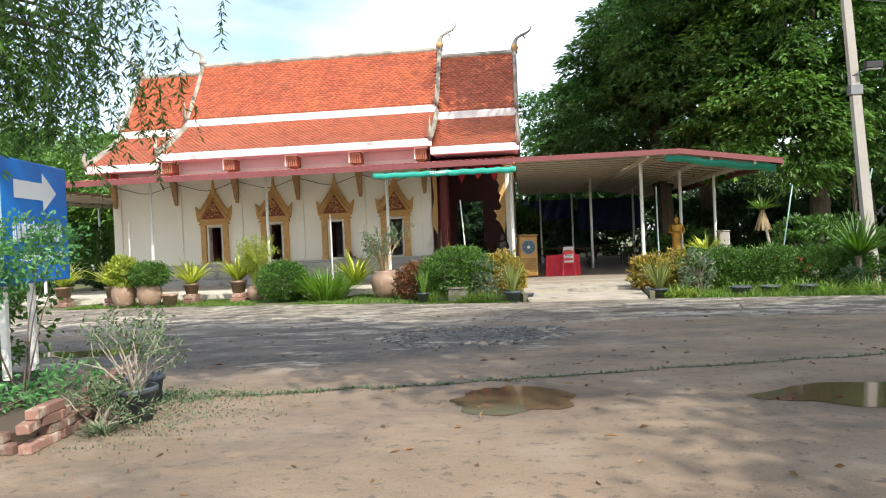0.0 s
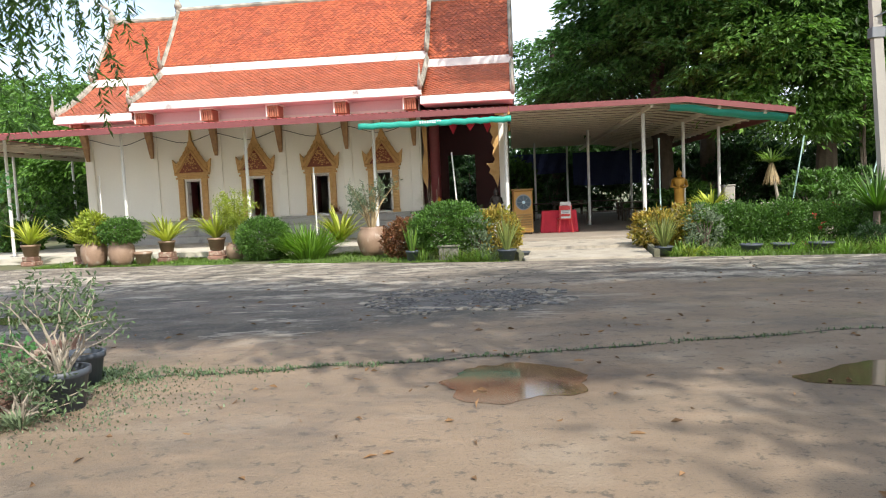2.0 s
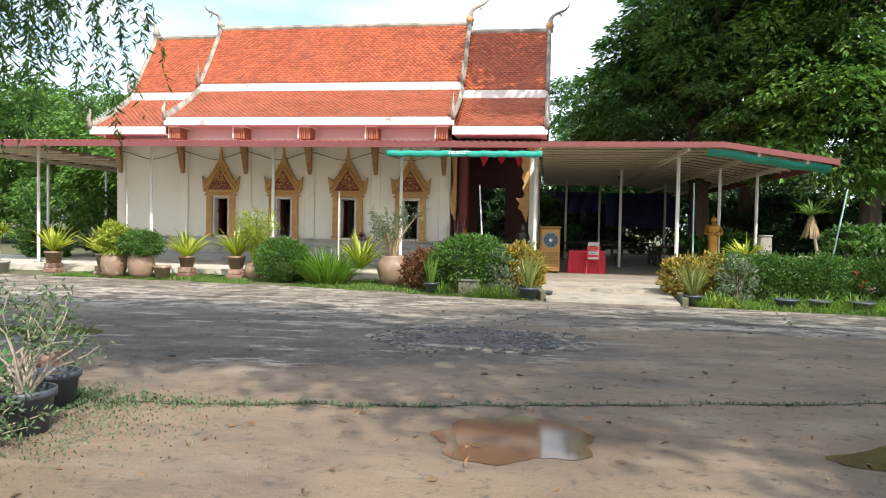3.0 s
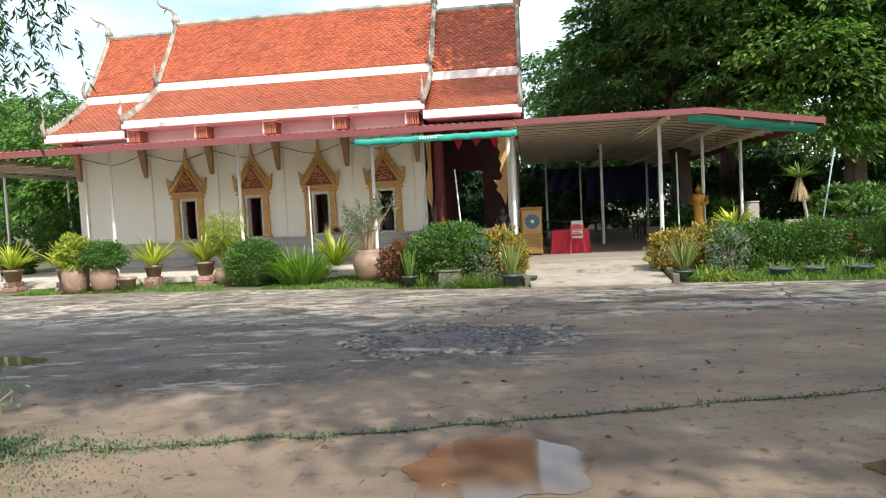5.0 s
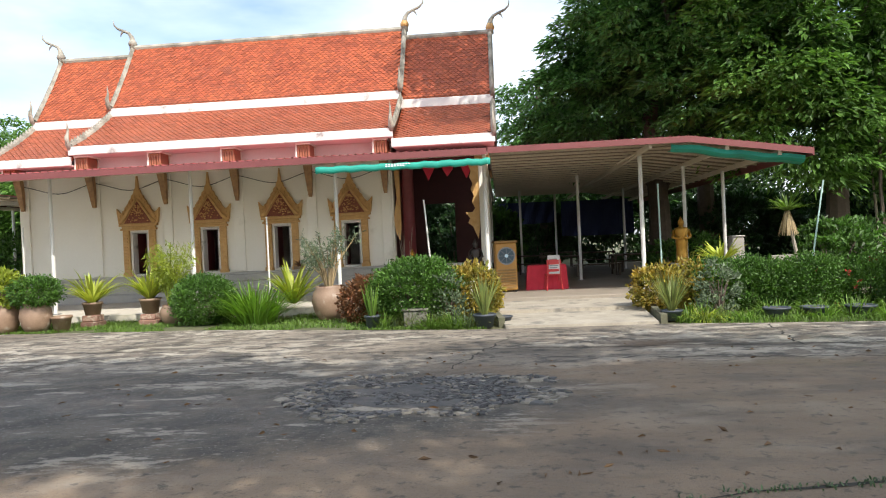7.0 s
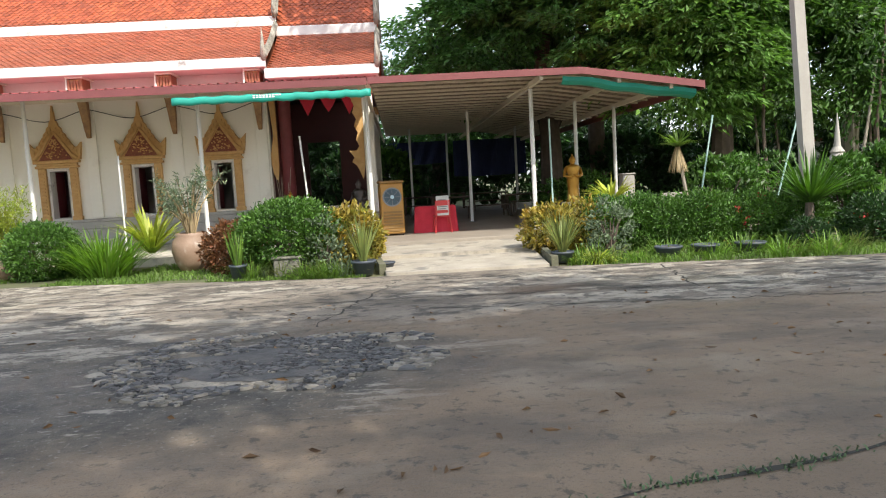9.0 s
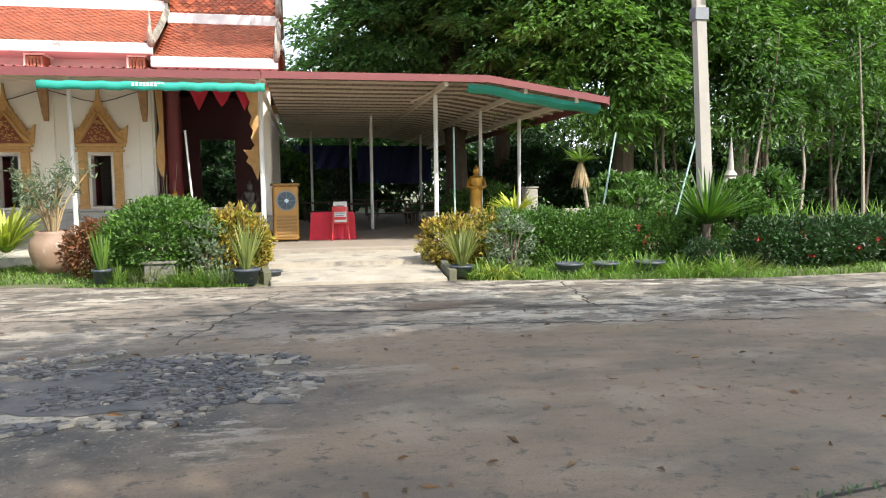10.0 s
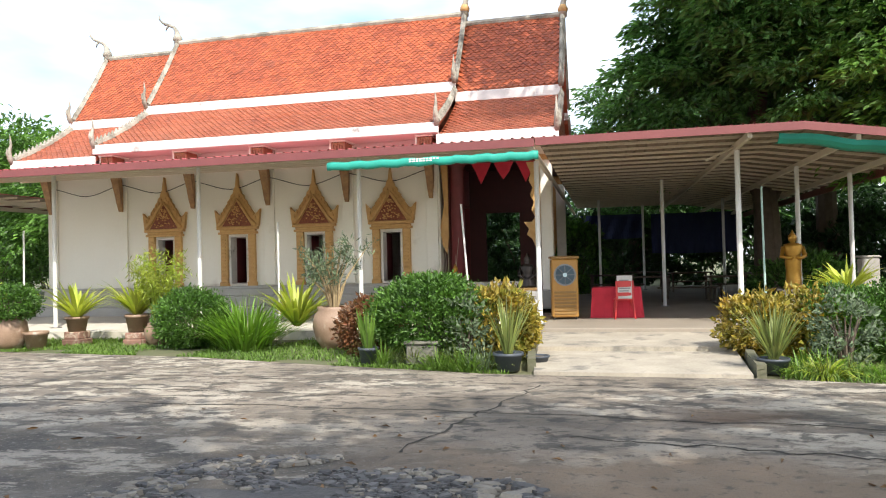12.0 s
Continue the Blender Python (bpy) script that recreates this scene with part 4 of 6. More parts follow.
for k in range(6):
    y = SHED_Y + 0.3 + 0.92 * k
    part("purlin", boxed(-8.9, 7.45, y, y + 0.05, left_z(0, y) - 0.075, left_z(0, y) - 0.025), M_STEELPALE, t)
t = corrugated("shed_roof_end", -11.7, -8.92, SHED_Y, 37.5, lambda x, y: 3.94, "red corrugated shed roof round the temple's end")
for k in range(17):
    y = SHED_Y + 0.3 + 0.9 * k
    part("purlin", boxed(-11.65, -8.95, y, y + 0.06, 3.855, 3.915), M_STEELPALE, t)
for x in (-11.55, -9.6):
    part("rafter", boxed(x - 0.04, x + 0.04, SHED_Y + 0.1, 37.3, 3.72, 3.85), M_STEELPALE, t)
part("side_fascia", boxed(-11.73, -11.702, SHED_Y, 37.5, 3.77, 3.95), bpy.data.materials["maroon_fascia"], t, "maroon metal edge board")
t = corrugated("shed_roof_east", 7.52, 15.1, SHED_Y, 44, flat_z, "wide corrugated shed roof with a brown underside darkened for shade")
bm = bmesh.new()
for xa, xb in ((7.5, 12.3), (12.3, 15.1)):
    va = [bm.verts.new((x, y, shed_z(x, 0) + dz)) for x in (xa, xb) for y in (SHED_Y - 0.03, SHED_Y - 0.002) for dz in (-0.15, 0.0)]
    for f in ((0, 1, 3, 2), (4, 6, 7, 5), (0, 4, 5, 1), (2, 3, 7, 6), (0, 2, 6, 4), (1, 5, 7, 3)):
        bm.faces.new([va[i] for i in f])
box(bm, 15.102, 15.13, SHED_Y - 0.03, 44, 3.32, 3.52)
part("fascia", bm, bpy.data.materials["maroon_fascia"], t, "maroon metal edge board")
for k in range(26):
    y = SHED_Y + 0.25 + 0.82 * k
    bm = bmesh.new()
    for xa, xb in ((7.55, 12.3), (12.3, 15.05)):
        va = [bm.verts.new((x, yy, flat_z(x, yy) - 0.025 + dz)) for x in (xa, xb) for yy in (y, y + 0.06) for dz in (-0.05, 0.0)]
        for f in ((0, 1, 3, 2), (4, 6, 7, 5), (0, 4, 5, 1), (2, 3, 7, 6), (0, 2, 6, 4), (1, 5, 7, 3)):
            bm.faces.new([va[i] for i in f])
    part("purlin", bm, M_STEELPALE, t)
for x in (7.4, 11.4, 13.2, 14.4):
    z = flat_z(x, 26) - 0.13
    part("rafter", boxed(x - 0.04, x + 0.04, SHED_Y + 0.1, 43.8, z - 0.12, z), M_STEELPALE, t)
for x in (9.4,):
    bm = tube(bmesh.new(), (10.8, 23.7, 3.5), (11.4, 23.85, 3.79), 0.025, n=6)
    part("brace", bm, M_STEELPALE, t)


def post(x, y, z0, z1, r=0.05):
    t = thing("shed_post", "white painted steel post holding the shed roof", "post", "shed posts", at=(x, y, z0))
    part("shaft", tube(bmesh.new(), (0, 0, 0.01), (0, 0, z1 - z0), r, n=12), M_POSTWHITE, t, smooth=False)
    part("foot_plate", boxed(-0.1, 0.1, -0.1, 0.1, 0, 0.02), M_GREYMET, t)
    return t


for x in (-11.5, -8.7, -4.75, -0.7, 3.35):
    post(x, POST_Y, 0.16, left_z(0, POST_Y) - 0.11)
for x, y in ((7.37, 23.85), (11.42, 23.85), (10.36, 29.2), (13.1, 26.2), (14.3, 26.5), (8.6, 36), (13.0, 36), (10.4, 40)):
    post(x, y, 0.2, flat_z(x, y) - 0.25, 0.055 if y < 24 else 0.05)
for y in (28.0, 31.7, 35.5):
    post(-11.5, y, 0.0, 3.73)

# rolled teal tarpaulin on the edge, and a slack one under the east side
t = thing("tarpaulin_roll", "teal rolled tarpaulin hung along the shed edge", "tarpaulin")
bm = bmesh.new()
rows = []
for i in range(41):
    x = 3.25 + 4.31 * i / 40
    s = 0.012 * math.sin(i * 1.3) + 0.008 * math.sin(i * 3.1)
    rows.append([bm.verts.new((x, SHED_Y - 0.07 + 0.05 * math.sin(a) * 1.0, 3.59 + s + 0.085 * math.cos(a))) for a in [6.283 * k / 10 for k in range(10)]])
for a, b in zip(rows, rows[1:]):
    for k in range(10):
        bm.faces.new((a[k], a[(k + 1) % 10], b[(k + 1) % 10], b[k]))
bm.faces.new(rows[0])
bm.faces.new(rows[-1][::-1])
part("roll", bm, M_TEAL, t, smooth=True)
bm = bmesh.new()
for row, (z, n) in enumerate(((3.625, 9), (3.585, 7))):
    for k in range(n):
        box(bm, 5.0 + 0.07 * k, 5.05 + 0.07 * k, SHED_Y - 0.126, SHED_Y - 0.122, z, z + 0.028)
part("printed_lettering", bm, M_SIGNWHITE, t, "small unreadable white printed lines")
bm = bmesh.new()
rows = []
for i in range(21):
    f = i / 20
    x, sag = 11.9 + 3.1 * f, 0.05 * math.sin(math.pi * f) + 0.015 * math.sin(i)
    rows.append([bm.verts.new((x, SHED_Y + 0.15 + yy, shed_z(x, 0) - 0.16 - sag + dz)) for yy, dz in ((0, 0), (0.02, -0.09), (0.12, -0.15), (0.35, -0.13 - 0.05 * f))])
for a, b in zip(rows, rows[1:]):
    for k in range(3):
        bm.faces.new((a[k], a[k + 1], b[k + 1], b[k]))
ob = tagged(part("tarpaulin_sheet", bm, M_TEAL), "dark teal tarpaulin slung under the shed roof's edge", "tarpaulin")
sol = ob.modifiers.new("thick", "SOLIDIFY")
sol.thickness = 0.01


# ---- trees ----
# Lighter copy of tree_leaf: sunlight on the crowns is put into the colour.
M_LEAF_SUN = material("sunlit_tree_leaf", (0.15, 0.285, 0.05), (0.045, 0.105, 0.022), 0.5, 0.35, 12, 0, island=0.55, spread=0.3, translucent=0.35)
def tree(name, at, height, blobs, mat, leaf, clumps, per, label, trunk=0.28, bark=None, droop=0.4, spread=0.4, limbs=7, layered=0.0):
    t = thing(name, label, "tree", at=(at[0], at[1], -0.05))
    rnd = random.Random(name + str(at))
    bm = bmesh.new()
    top = height * 0.62
    pts = [(0, 0, 0), (rnd.uniform(-.1, .1), 0, top * 0.3), (rnd.uniform(-.3, .3), rnd.uniform(-.2, .2), top * 0.65), (rnd.uniform(-.4, .4), rnd.uniform(-.3, .3), top)]
    snake(bm, pts, [trunk * 1.25, trunk, trunk * 0.75, trunk * 0.35], 9)
    for k in range(limbs):
        b = blobs[k % len(blobs)]
        f = rnd.uniform(0.35, 0.95)
        i = min(int(f * 3), 2)
        a = Vector(pts[i]).lerp(Vector(pts[i + 1]), f * 3 - i)
        e = Vector((b[0] - at[0] + rnd.uniform(-1, 1) * b[3] * 0.5, b[1] - at[1] + rnd.uniform(-1, 1) * b[4] * 0.5, b[2] + rnd.uniform(-.3, .5) * b[5]))
        m = a.lerp(e, 0.5) + Vector((0, 0, rnd.uniform(-0.3, 0.6)))
        snake(bm, [a, m, e], [trunk * 0.4, trunk * 0.25, trunk * 0.08], 6)
    part("trunk", bm, bark or M_BARK, t)
    local = [(b[0] - at[0], b[1] - at[1], *b[2:]) for b in blobs]
    roots, ways, size = sprays(local, clumps, per, leaf, layered) if layered else cloud(local, clumps, per, leaf, droop, spread)
    put("crown", leaf_mesh("crown", roots, ways, size, size * 0.42, mat, level=0.55 if layered else 0.0), t)
    return t


BIG = "tall broad-leaved tree with dense dark green crown"
tree("tree", (14.0, 33.5), 15, [(14.2, 33, 9.3, 3.6, 3.2, 3.0), (11.8, 34.5, 6.8, 2.6, 2.6, 2.2), (16, 32, 7.2, 3.4, 3, 2.6), (16, 34, 13, 4, 3.6, 3), (12.6, 33.5, 9.2, 2, 2, 1.6)], M_LEAF_MID, 0.27, 560, 130, BIG, 0.4, layered=0.75)
tree("tree", (19.5, 31.0), 14, [(19, 30.5, 9, 4.2, 3.5, 3.4), (17.5, 29, 5.8, 3.0, 2.4, 2.6), (21.5, 30, 6.5, 3.2, 2.8, 3), (19, 31, 13.5, 4.5, 4, 3)], M_LEAF_SUN, 0.27, 600, 120, "tall leafy tree beside the open shed", 0.36, layered=0.8)
tree("tree", (25.5, 33.0), 13, [(25, 32, 9.5, 4.2, 3.5, 3.4), (27.5, 31, 6.8, 3.4, 3, 2.6), (24, 31, 5.5, 2.6, 2.4, 2.2), (28, 34, 12, 5, 4, 3)], M_LEAF_SUN, 0.25, 430, 110, "tall tree with many thin bare stems", 0.3, M_PALEBARK, layered=0.8)
tree("tree", (10.5, 47), 17, [(9.6, 46.5, 7.2, 2.3, 2, 3.6), (13.5, 47, 7, 4, 4, 4.5), (18, 46, 11, 5, 4, 5), (17, 46, 15, 4, 4, 4)], M_LEAF_MID, 0.36, 620, 60, BIG, 0.45, layered=0.9)
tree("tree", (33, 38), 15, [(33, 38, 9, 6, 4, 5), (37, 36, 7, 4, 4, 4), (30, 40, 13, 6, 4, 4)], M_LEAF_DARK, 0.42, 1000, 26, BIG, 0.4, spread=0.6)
tree("tree", (-13.5, 40), 8, [(-13, 40, 5, 4.5, 4, 3), (-17.5, 40, 4.5, 4, 3.5, 3), (-10.5, 41, 3.5, 3, 2, 2.5)], M_LEAF_SUN, 0.3, 520, 80, "leafy tree beyond the rear of the temple", 0.25, layered=0.8)
tree("tree", (-22, 44), 10, [(-22, 44, 6, 5.5, 4, 4), (-27, 43, 5, 5, 4, 4)], M_LEAF_SUN, 0.32, 520, 80, "leafy tree beyond the rear of the temple", 0.3, layered=0.9)
tree("tree", (-34, 52), 14, [(-34, 52, 7, 7, 5, 5.5), (-45, 50, 7, 8, 5, 5)], M_LEAF_TREE, 0.5, 800, 26, BIG, 0.35, spread=0.7)
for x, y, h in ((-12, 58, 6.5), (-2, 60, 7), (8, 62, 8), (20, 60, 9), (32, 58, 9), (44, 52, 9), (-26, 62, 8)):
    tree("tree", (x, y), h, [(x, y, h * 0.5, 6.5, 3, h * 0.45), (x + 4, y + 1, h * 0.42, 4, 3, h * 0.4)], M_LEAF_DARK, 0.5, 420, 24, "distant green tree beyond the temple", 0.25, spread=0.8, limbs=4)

# stems of the thin grove on the east
for k in range(16):
    x, y = 20 + 0.75 * k + rng.uniform(-.3, .3), 27.5 + rng.uniform(0, 5)
    t = thing("sapling", "thin bare stem in the shaded grove", "sapling", "saplings in the grove", at=(x, y, -0.05))
    h = rng.uniform(4, 7)
    snake_bm = bmesh.new()
    snake(snake_bm, [(0, 0, 0), (rng.uniform(-.2, .2), 0, h * 0.4), (rng.uniform(-.6, .6), rng.uniform(-.3, .3), h)], [0.07, 0.055, 0.02], 6)
    part("stem", snake_bm, M_PALEBARK if k % 2 else M_BARK, t)
    roots, ways, size = cloud([(0, 0, h * 0.85, 1.1, 1.0, 1.4)], 26, 16, 0.22, 0.4, 0.3)
    put("leaves", leaf_mesh("leaves", roots, ways, size, size * 0.45, M_LEAF_TREE), t)

# shade tree by the planter: hanging feathery sprays
t = thing("shade_tree", "overhanging tree with drooping feathery sprays", "tree", at=(-1.2, 8.8, -0.05))
bm = bmesh.new()
snake(bm, [(0, 0, 0), (0.1, 0, 1.6), (0.3, 0.1, 3.4), (0.7, 0, 5.6)], [0.3, 0.24, 0.2, 0.1], 9)
tips = []
for k in range(44):
    a = rng.uniform(-0.75, 0.9)
    r = rng.uniform(1.6, 4.1)
    e = (r * math.cos(a), r * math.sin(a) * 0.8, rng.uniform(4.1, 6.0) - 0.12 * (4.1 - r))
    snake(bm, [(0.4, 0.05, rng.uniform(3.2, 5.2)), (e[0] * 0.5, e[1] * 0.5, e[2] + 0.5), e], [0.07, 0.045, 0.012], 5)
    tips.append(e)
part("trunk", bm, M_BARK, t)
roots, ways = [], []
for e in tips:
    for s in range(9):
        o = rng.normal(size=3) * [0.55, 0.55, 0.35] + e
        length = rng.uniform(0.5, 1.7)
        sway = rng.normal(size=2) * 0.16
        for q in range(44):
            f = rng.random()
            roots.append((o[0] + sway[0] * f * length, o[1] + sway[1] * f * length, o[2] - f * length))
            ways.append((rng.normal() * 0.7, rng.normal() * 0.7, -0.7))
roots, ways = np.array(roots), np.array(ways)
put("crown", leaf_mesh("crown", roots, ways, 0.08 + 0.1 * rng.random(len(roots)), 0.028, M_LEAF_TREE), t)

# trees out of view behind the walker, whose shade falls on the yard
tree("tree", (19.5, -2.5), 12, [(13.2, 3.4, 10.3, 3.2, 2.6, 1.1), (17.7, 2.6, 10.6, 3.4, 2.8, 1.2), (15.7, 5.4, 10.9, 3.0, 2.2, 1.0), (20.4, 5.1, 11, 3, 2.6, 1.2), (17.6, -2.0, 10.4, 2.8, 2.1, 1.0), (20.8, -1.0, 10.8, 2.8, 2.2, 1.0), (21.2, 2.6, 10.6, 2.6, 2.2, 1.0), (18.9, 0.4, 10.7, 2.6, 1.8, 1.0)], M_LEAF_TREE, 0.32, 980, 40, "broad shade tree at the edge of the yard", 0.32, spread=0.5, limbs=12)
tree("tree", (0.5, -4.5), 12, [(8.5, 4.4, 10.6, 2.8, 2.2, 1.0), (5.3, 5.2, 10.8, 2.2, 1.8, 0.9)], M_LEAF_TREE, 0.32, 360, 40, "broad shade tree at the edge of the yard", 0.3, spread=0.5, limbs=8)
# Crown above the view, placed so its shade falls on the porch roof.
tree("tree", (16.5, 36.0), 19, [(12.3, 23.6, 14.8, 2.6, 2.4, 1.6), (10.9, 25.4, 16.4, 2.2, 2.2, 1.4), (14.9, 25.0, 13.4, 2.6, 2.4, 1.8), (16.5, 28, 16, 3.5, 3, 2)], M_LEAF_TREE, 0.3, 560, 40, "very tall tree with an unseen crown shading the porch roof", 0.34, spread=0.45, limbs=4)


# ---- plants ----
def tuft(name, at, n, length, width, mat, label, category, parent=None, droop=0.5, lean=0.55, base=0.06, group=""):
    """A rosette of long blades on the ground or on a pot."""
    a = rng.random(n) * 6.283
    l = lean * np.sqrt(rng.random(n))
    ways = np.stack([np.cos(a) * l, np.sin(a) * l, np.ones(n) * (1 - 0.5 * l)], 1)
    roots = np.stack([np.cos(a) * base, np.sin(a) * base, np.zeros(n)], 1) * rng.random((n, 1))
    me = ribbons(name, roots, ways, length * (0.6 + 0.5 * rng.random(n)), width, mat, droop)
    if parent:
        ob = put(name, me, parent)
        ob.location = at
        return ob
    ob = put(name, me)
    ob.location = at
    return tagged(ob, label, category, group)


def pot_profile(r, h, kind):
    if kind == "jar":
        out = [(r * 0.62, 0), (r * 0.86, h * 0.22), (r, h * 0.52), (r * 0.94, h * 0.78), (r * 0.74, h * 0.93), (r * 0.78, h), (r * 0.68, h), (r * 0.66, h * 0.9)]
    else:
        out = [(r * 0.72, 0), (r * 0.92, h * 0.82), (r * 1.02, h * 0.83), (r * 1.03, h), (r * 0.9, h), (r * 0.88, h * 0.88)]
    return out


def pot(at, r, h, kind, mat, label, group=""):
    t = thing("plant_pot", label, "pot", group, at=at)
    bm = lathe(bmesh.new(), pot_profile(r, h, kind), 24)
    part("vessel", bm, mat, t, smooth=True)
    bm = lathe(bmesh.new(), [(r * 0.64 if kind == "jar" else r * 0.86, h * 0.86), (r * 0.3, h * 0.9)], 16)
    part("soil", bm, M_SOIL, t)
    return t


def bush(name, at, radii, mat, leaf, clumps, label, category="shrub", group="", per=16, flowers=0):
    t = thing(name, label, category, group, at=at)
    bm = bmesh.new()
    for k in range(7):
        a = k * 0.9
        snake(bm, [(0.05 * math.cos(a), 0.05 * math.sin(a), 0), (radii[0] * 0.3 * math.cos(a), radii[1] * 0.3 * math.sin(a), radii[2] * 0.8), (radii[0] * 0.6 * math.cos(a), radii[1] * 0.6 * math.sin(a), radii[2] * 1.4)], [0.03, 0.02, 0.006], 5)
    part("woody_frame", bm, M_BARK, t)
    roots, ways, size = cloud([(0, 0, radii[2], *radii)], clumps, per, leaf, 0.0, 0.07, 0.75)
    keep = roots[:, 2] > 0.02
    put("foliage", leaf_mesh("foliage", roots[keep], ways[keep] + [0, 0, 0.2], size[keep], size[keep] * 0.5, mat), t)
    return t


JAR = "large round brown glazed jar planted with a shrub"
# row of potted plants along the apron
pot((-9.0, 21.6, -0.03), 0.42, 0.72, "jar", M_TERRA, "large brown glazed jar with yellow-striped dracaena", "glazed jars")
pot((-8.15, 21.5, -0.03), 0.28, 0.36, "pot", M_CONC, "small pale pot with tall yellow-green plant")
pot((-7.0, 22.3, 0.25), 0.27, 0.36, "pot", M_TERRA, "brown pot with bromeliad on a masonry block")
pot((-4.15, 20.95, -0.01), 0.36, 0.72, "jar", M_TERRA, JAR, "glazed jars")
pot((-3.35, 20.95, -0.01), 0.36, 0.70, "jar", M_TERRA, JAR, "glazed jars")
pot((-2.78, 21.05, -0.01), 0.24, 0.36, "pot", M_TERRA, "small brown clay pot beside the jars")
pot((-2.5, 21.9, 0.27), 0.24, 0.32, "pot", M_TERRA, "brown pot with yellow bromeliad on a block")
pot((-4.95, 21.7, 0.25), 0.24, 0.36, "pot", M_TERRA, "brown pot behind the glazed jars on a block")
pot((-1.0, 21.9, 0.27), 0.26, 0.36, "pot", M_TERRA, "brown pot with striped leaves on a block")
pot((-0.35, 21.7, 0.0), 0.30, 0.46, "jar", M_TERRA, "brown jar planted with bamboo-like shrub", "glazed jars")
pot((3.65, 21.4, 0.0), 0.42, 0.78, "jar", M_TERRA, "large brown glazed jar with dry frangipani", "glazed jars")
for x, y in ((-7.0, 22.3), (-2.5, 21.9), (-4.95, 21.7), (-1.0, 21.9)):
    t = thing("pot_stand", "dark weathered masonry block under a pot", "block", "pot stands", at=(x, y, -0.03))
    part("block", boxed(-0.22, 0.22, -0.22, 0.22, 0, 0.14, 0.02), M_BRICK, t)
    part("cap", boxed(-0.19, 0.19, -0.19, 0.19, 0.14, 0.28 if x != -2.5 else 0.3, 0.02), M_BRICK, t)
tuft("striped_plant", (-9.0, 21.6, 0.62), 60, 1.1, 0.07, M_LEAF_YELLOW, "yellow-green striped dracaena in a glazed jar", "plant", lean=0.8)
tuft("tall_dracaena", (-8.15, 21.5, 1.1), 90, 0.8, 0.08, M_LEAF_YELLOW, "tall yellow-green dracaena head on a thin stem", "plant", lean=1.0)
part("stem", snake(bmesh.new(), [(0, 0, -0.85), (0.02, 0, -0.4), (0, 0, 0.3)], [0.03, 0.025, 0.02], 6), M_PALEBARK, bpy.data.objects["tall_dracaena"], "pale thin stem")
for x, y, z in ((-7.0, 22.3, 0.58), (-2.5, 21.9, 0.56), (-1.0, 21.9, 0.6), (-4.95, 21.7, 0.56)):
    tuft("bromeliad", (x, y, z), 74, 1.35, 0.095, M_LEAF_LEMON, "yellow-green bromeliad with arching striped leaves", "plant", lean=0.8, droop=0.32, group="bromeliads")
tuft("bromeliad", (2.6, 22.0, 0.35), 84, 1.6, 0.10, M_LEAF_LEMON, "yellow bromeliad with long arching leaves", "plant", lean=0.85, droop=0.3, group="bromeliads")
bush("shrub", (-4.15, 20.95, 0.6), (0.36, 0.36, 0.42), M_LEAF_YELLOW, 0.13, 90, "sparse variegated croton growing in a glazed jar")
bush("shrub", (-3.35, 20.95, 0.6), (0.52, 0.45, 0.34), M_LEAF_HEDGE, 0.07, 360, "rounded green shrub growing in a glazed jar")
bush("round_shrub", (0.55, 21.5, -0.02), (0.66, 0.6, 0.56), M_LEAF_HEDGE, 0.065, 900, "round clipped green shrub on the grass strip")
tuft("spider_lily", (1.95, 21.1, 0.0), 520, 1.65, 0.042, M_LEAF_BRIGHT, "large clump of long arching green strap leaves", "plant", droop=0.4, lean=0.74, base=0.5)
# bamboo-like plant
t = thing("bamboo_plant", "bushy yellow-green bamboo-like plant in a jar", "plant", at=(-0.35, 21.7, 0.4))
bm = bmesh.new()
tips = []
for k in range(34):
    a, l = rng.random() * 6.283, rng.uniform(0.1, 0.6)
    e = (l * math.cos(a), l * math.sin(a), rng.uniform(0.8, 1.5))
    snake(bm, [(0.06 * math.cos(a), 0.06 * math.sin(a), 0), (e[0] * 0.4, e[1] * 0.4, e[2] * 0.5), e], [0.012, 0.01, 0.004], 4)
    tips += [Vector(e).lerp(Vector((e[0] * 0.4, e[1] * 0.4, e[2] * 0.5)), f) for f in (0, 0.3, 0.6, 0.9)]
part("woody_frame", bm, M_LEAF_YELLOW, t)
roots = np.repeat(np.array([tuple(p) for p in tips]), 14, 0) + rng.normal(size=(len(tips) * 14, 3)) * 0.05
put("foliage", leaf_mesh("foliage", roots, rng.normal(size=roots.shape) + [0, 0, -0.2], 0.14, 0.025, M_LEAF_YELLOW), t)
# sparse frangipani in the big jar
t = thing("jar_plant", "sparse twiggy plant with pale leaves in a glazed jar", "plant", at=(3.65, 21.4, 0.7))
bm = bmesh.new()
tips = []
for k in range(26):
    a, l = rng.random() * 6.283, rng.uniform(0.2, 0.75)
    e = (l * math.cos(a), l * math.sin(a), rng.uniform(0.6, 1.35))
    snake(bm, [(0.05 * math.cos(a), 0.05 * math.sin(a), 0), (e[0] * 0.35, e[1] * 0.35, e[2] * 0.5), e], [0.02, 0.014, 0.006], 5)
    tips += [Vector(e), Vector(e) * 0.85, Vector(e) * 0.92]
part("woody_frame", bm, M_STRAW, t)
roots = np.repeat(np.array([tuple(p) for p in tips]), 11, 0) + rng.normal(size=(len(tips) * 11, 3)) * 0.05
put("foliage", leaf_mesh("foliage", roots, rng.normal(size=roots.shape) + [0, 0, 0.3], 0.14, 0.03, M_LEAF_GREY), t)

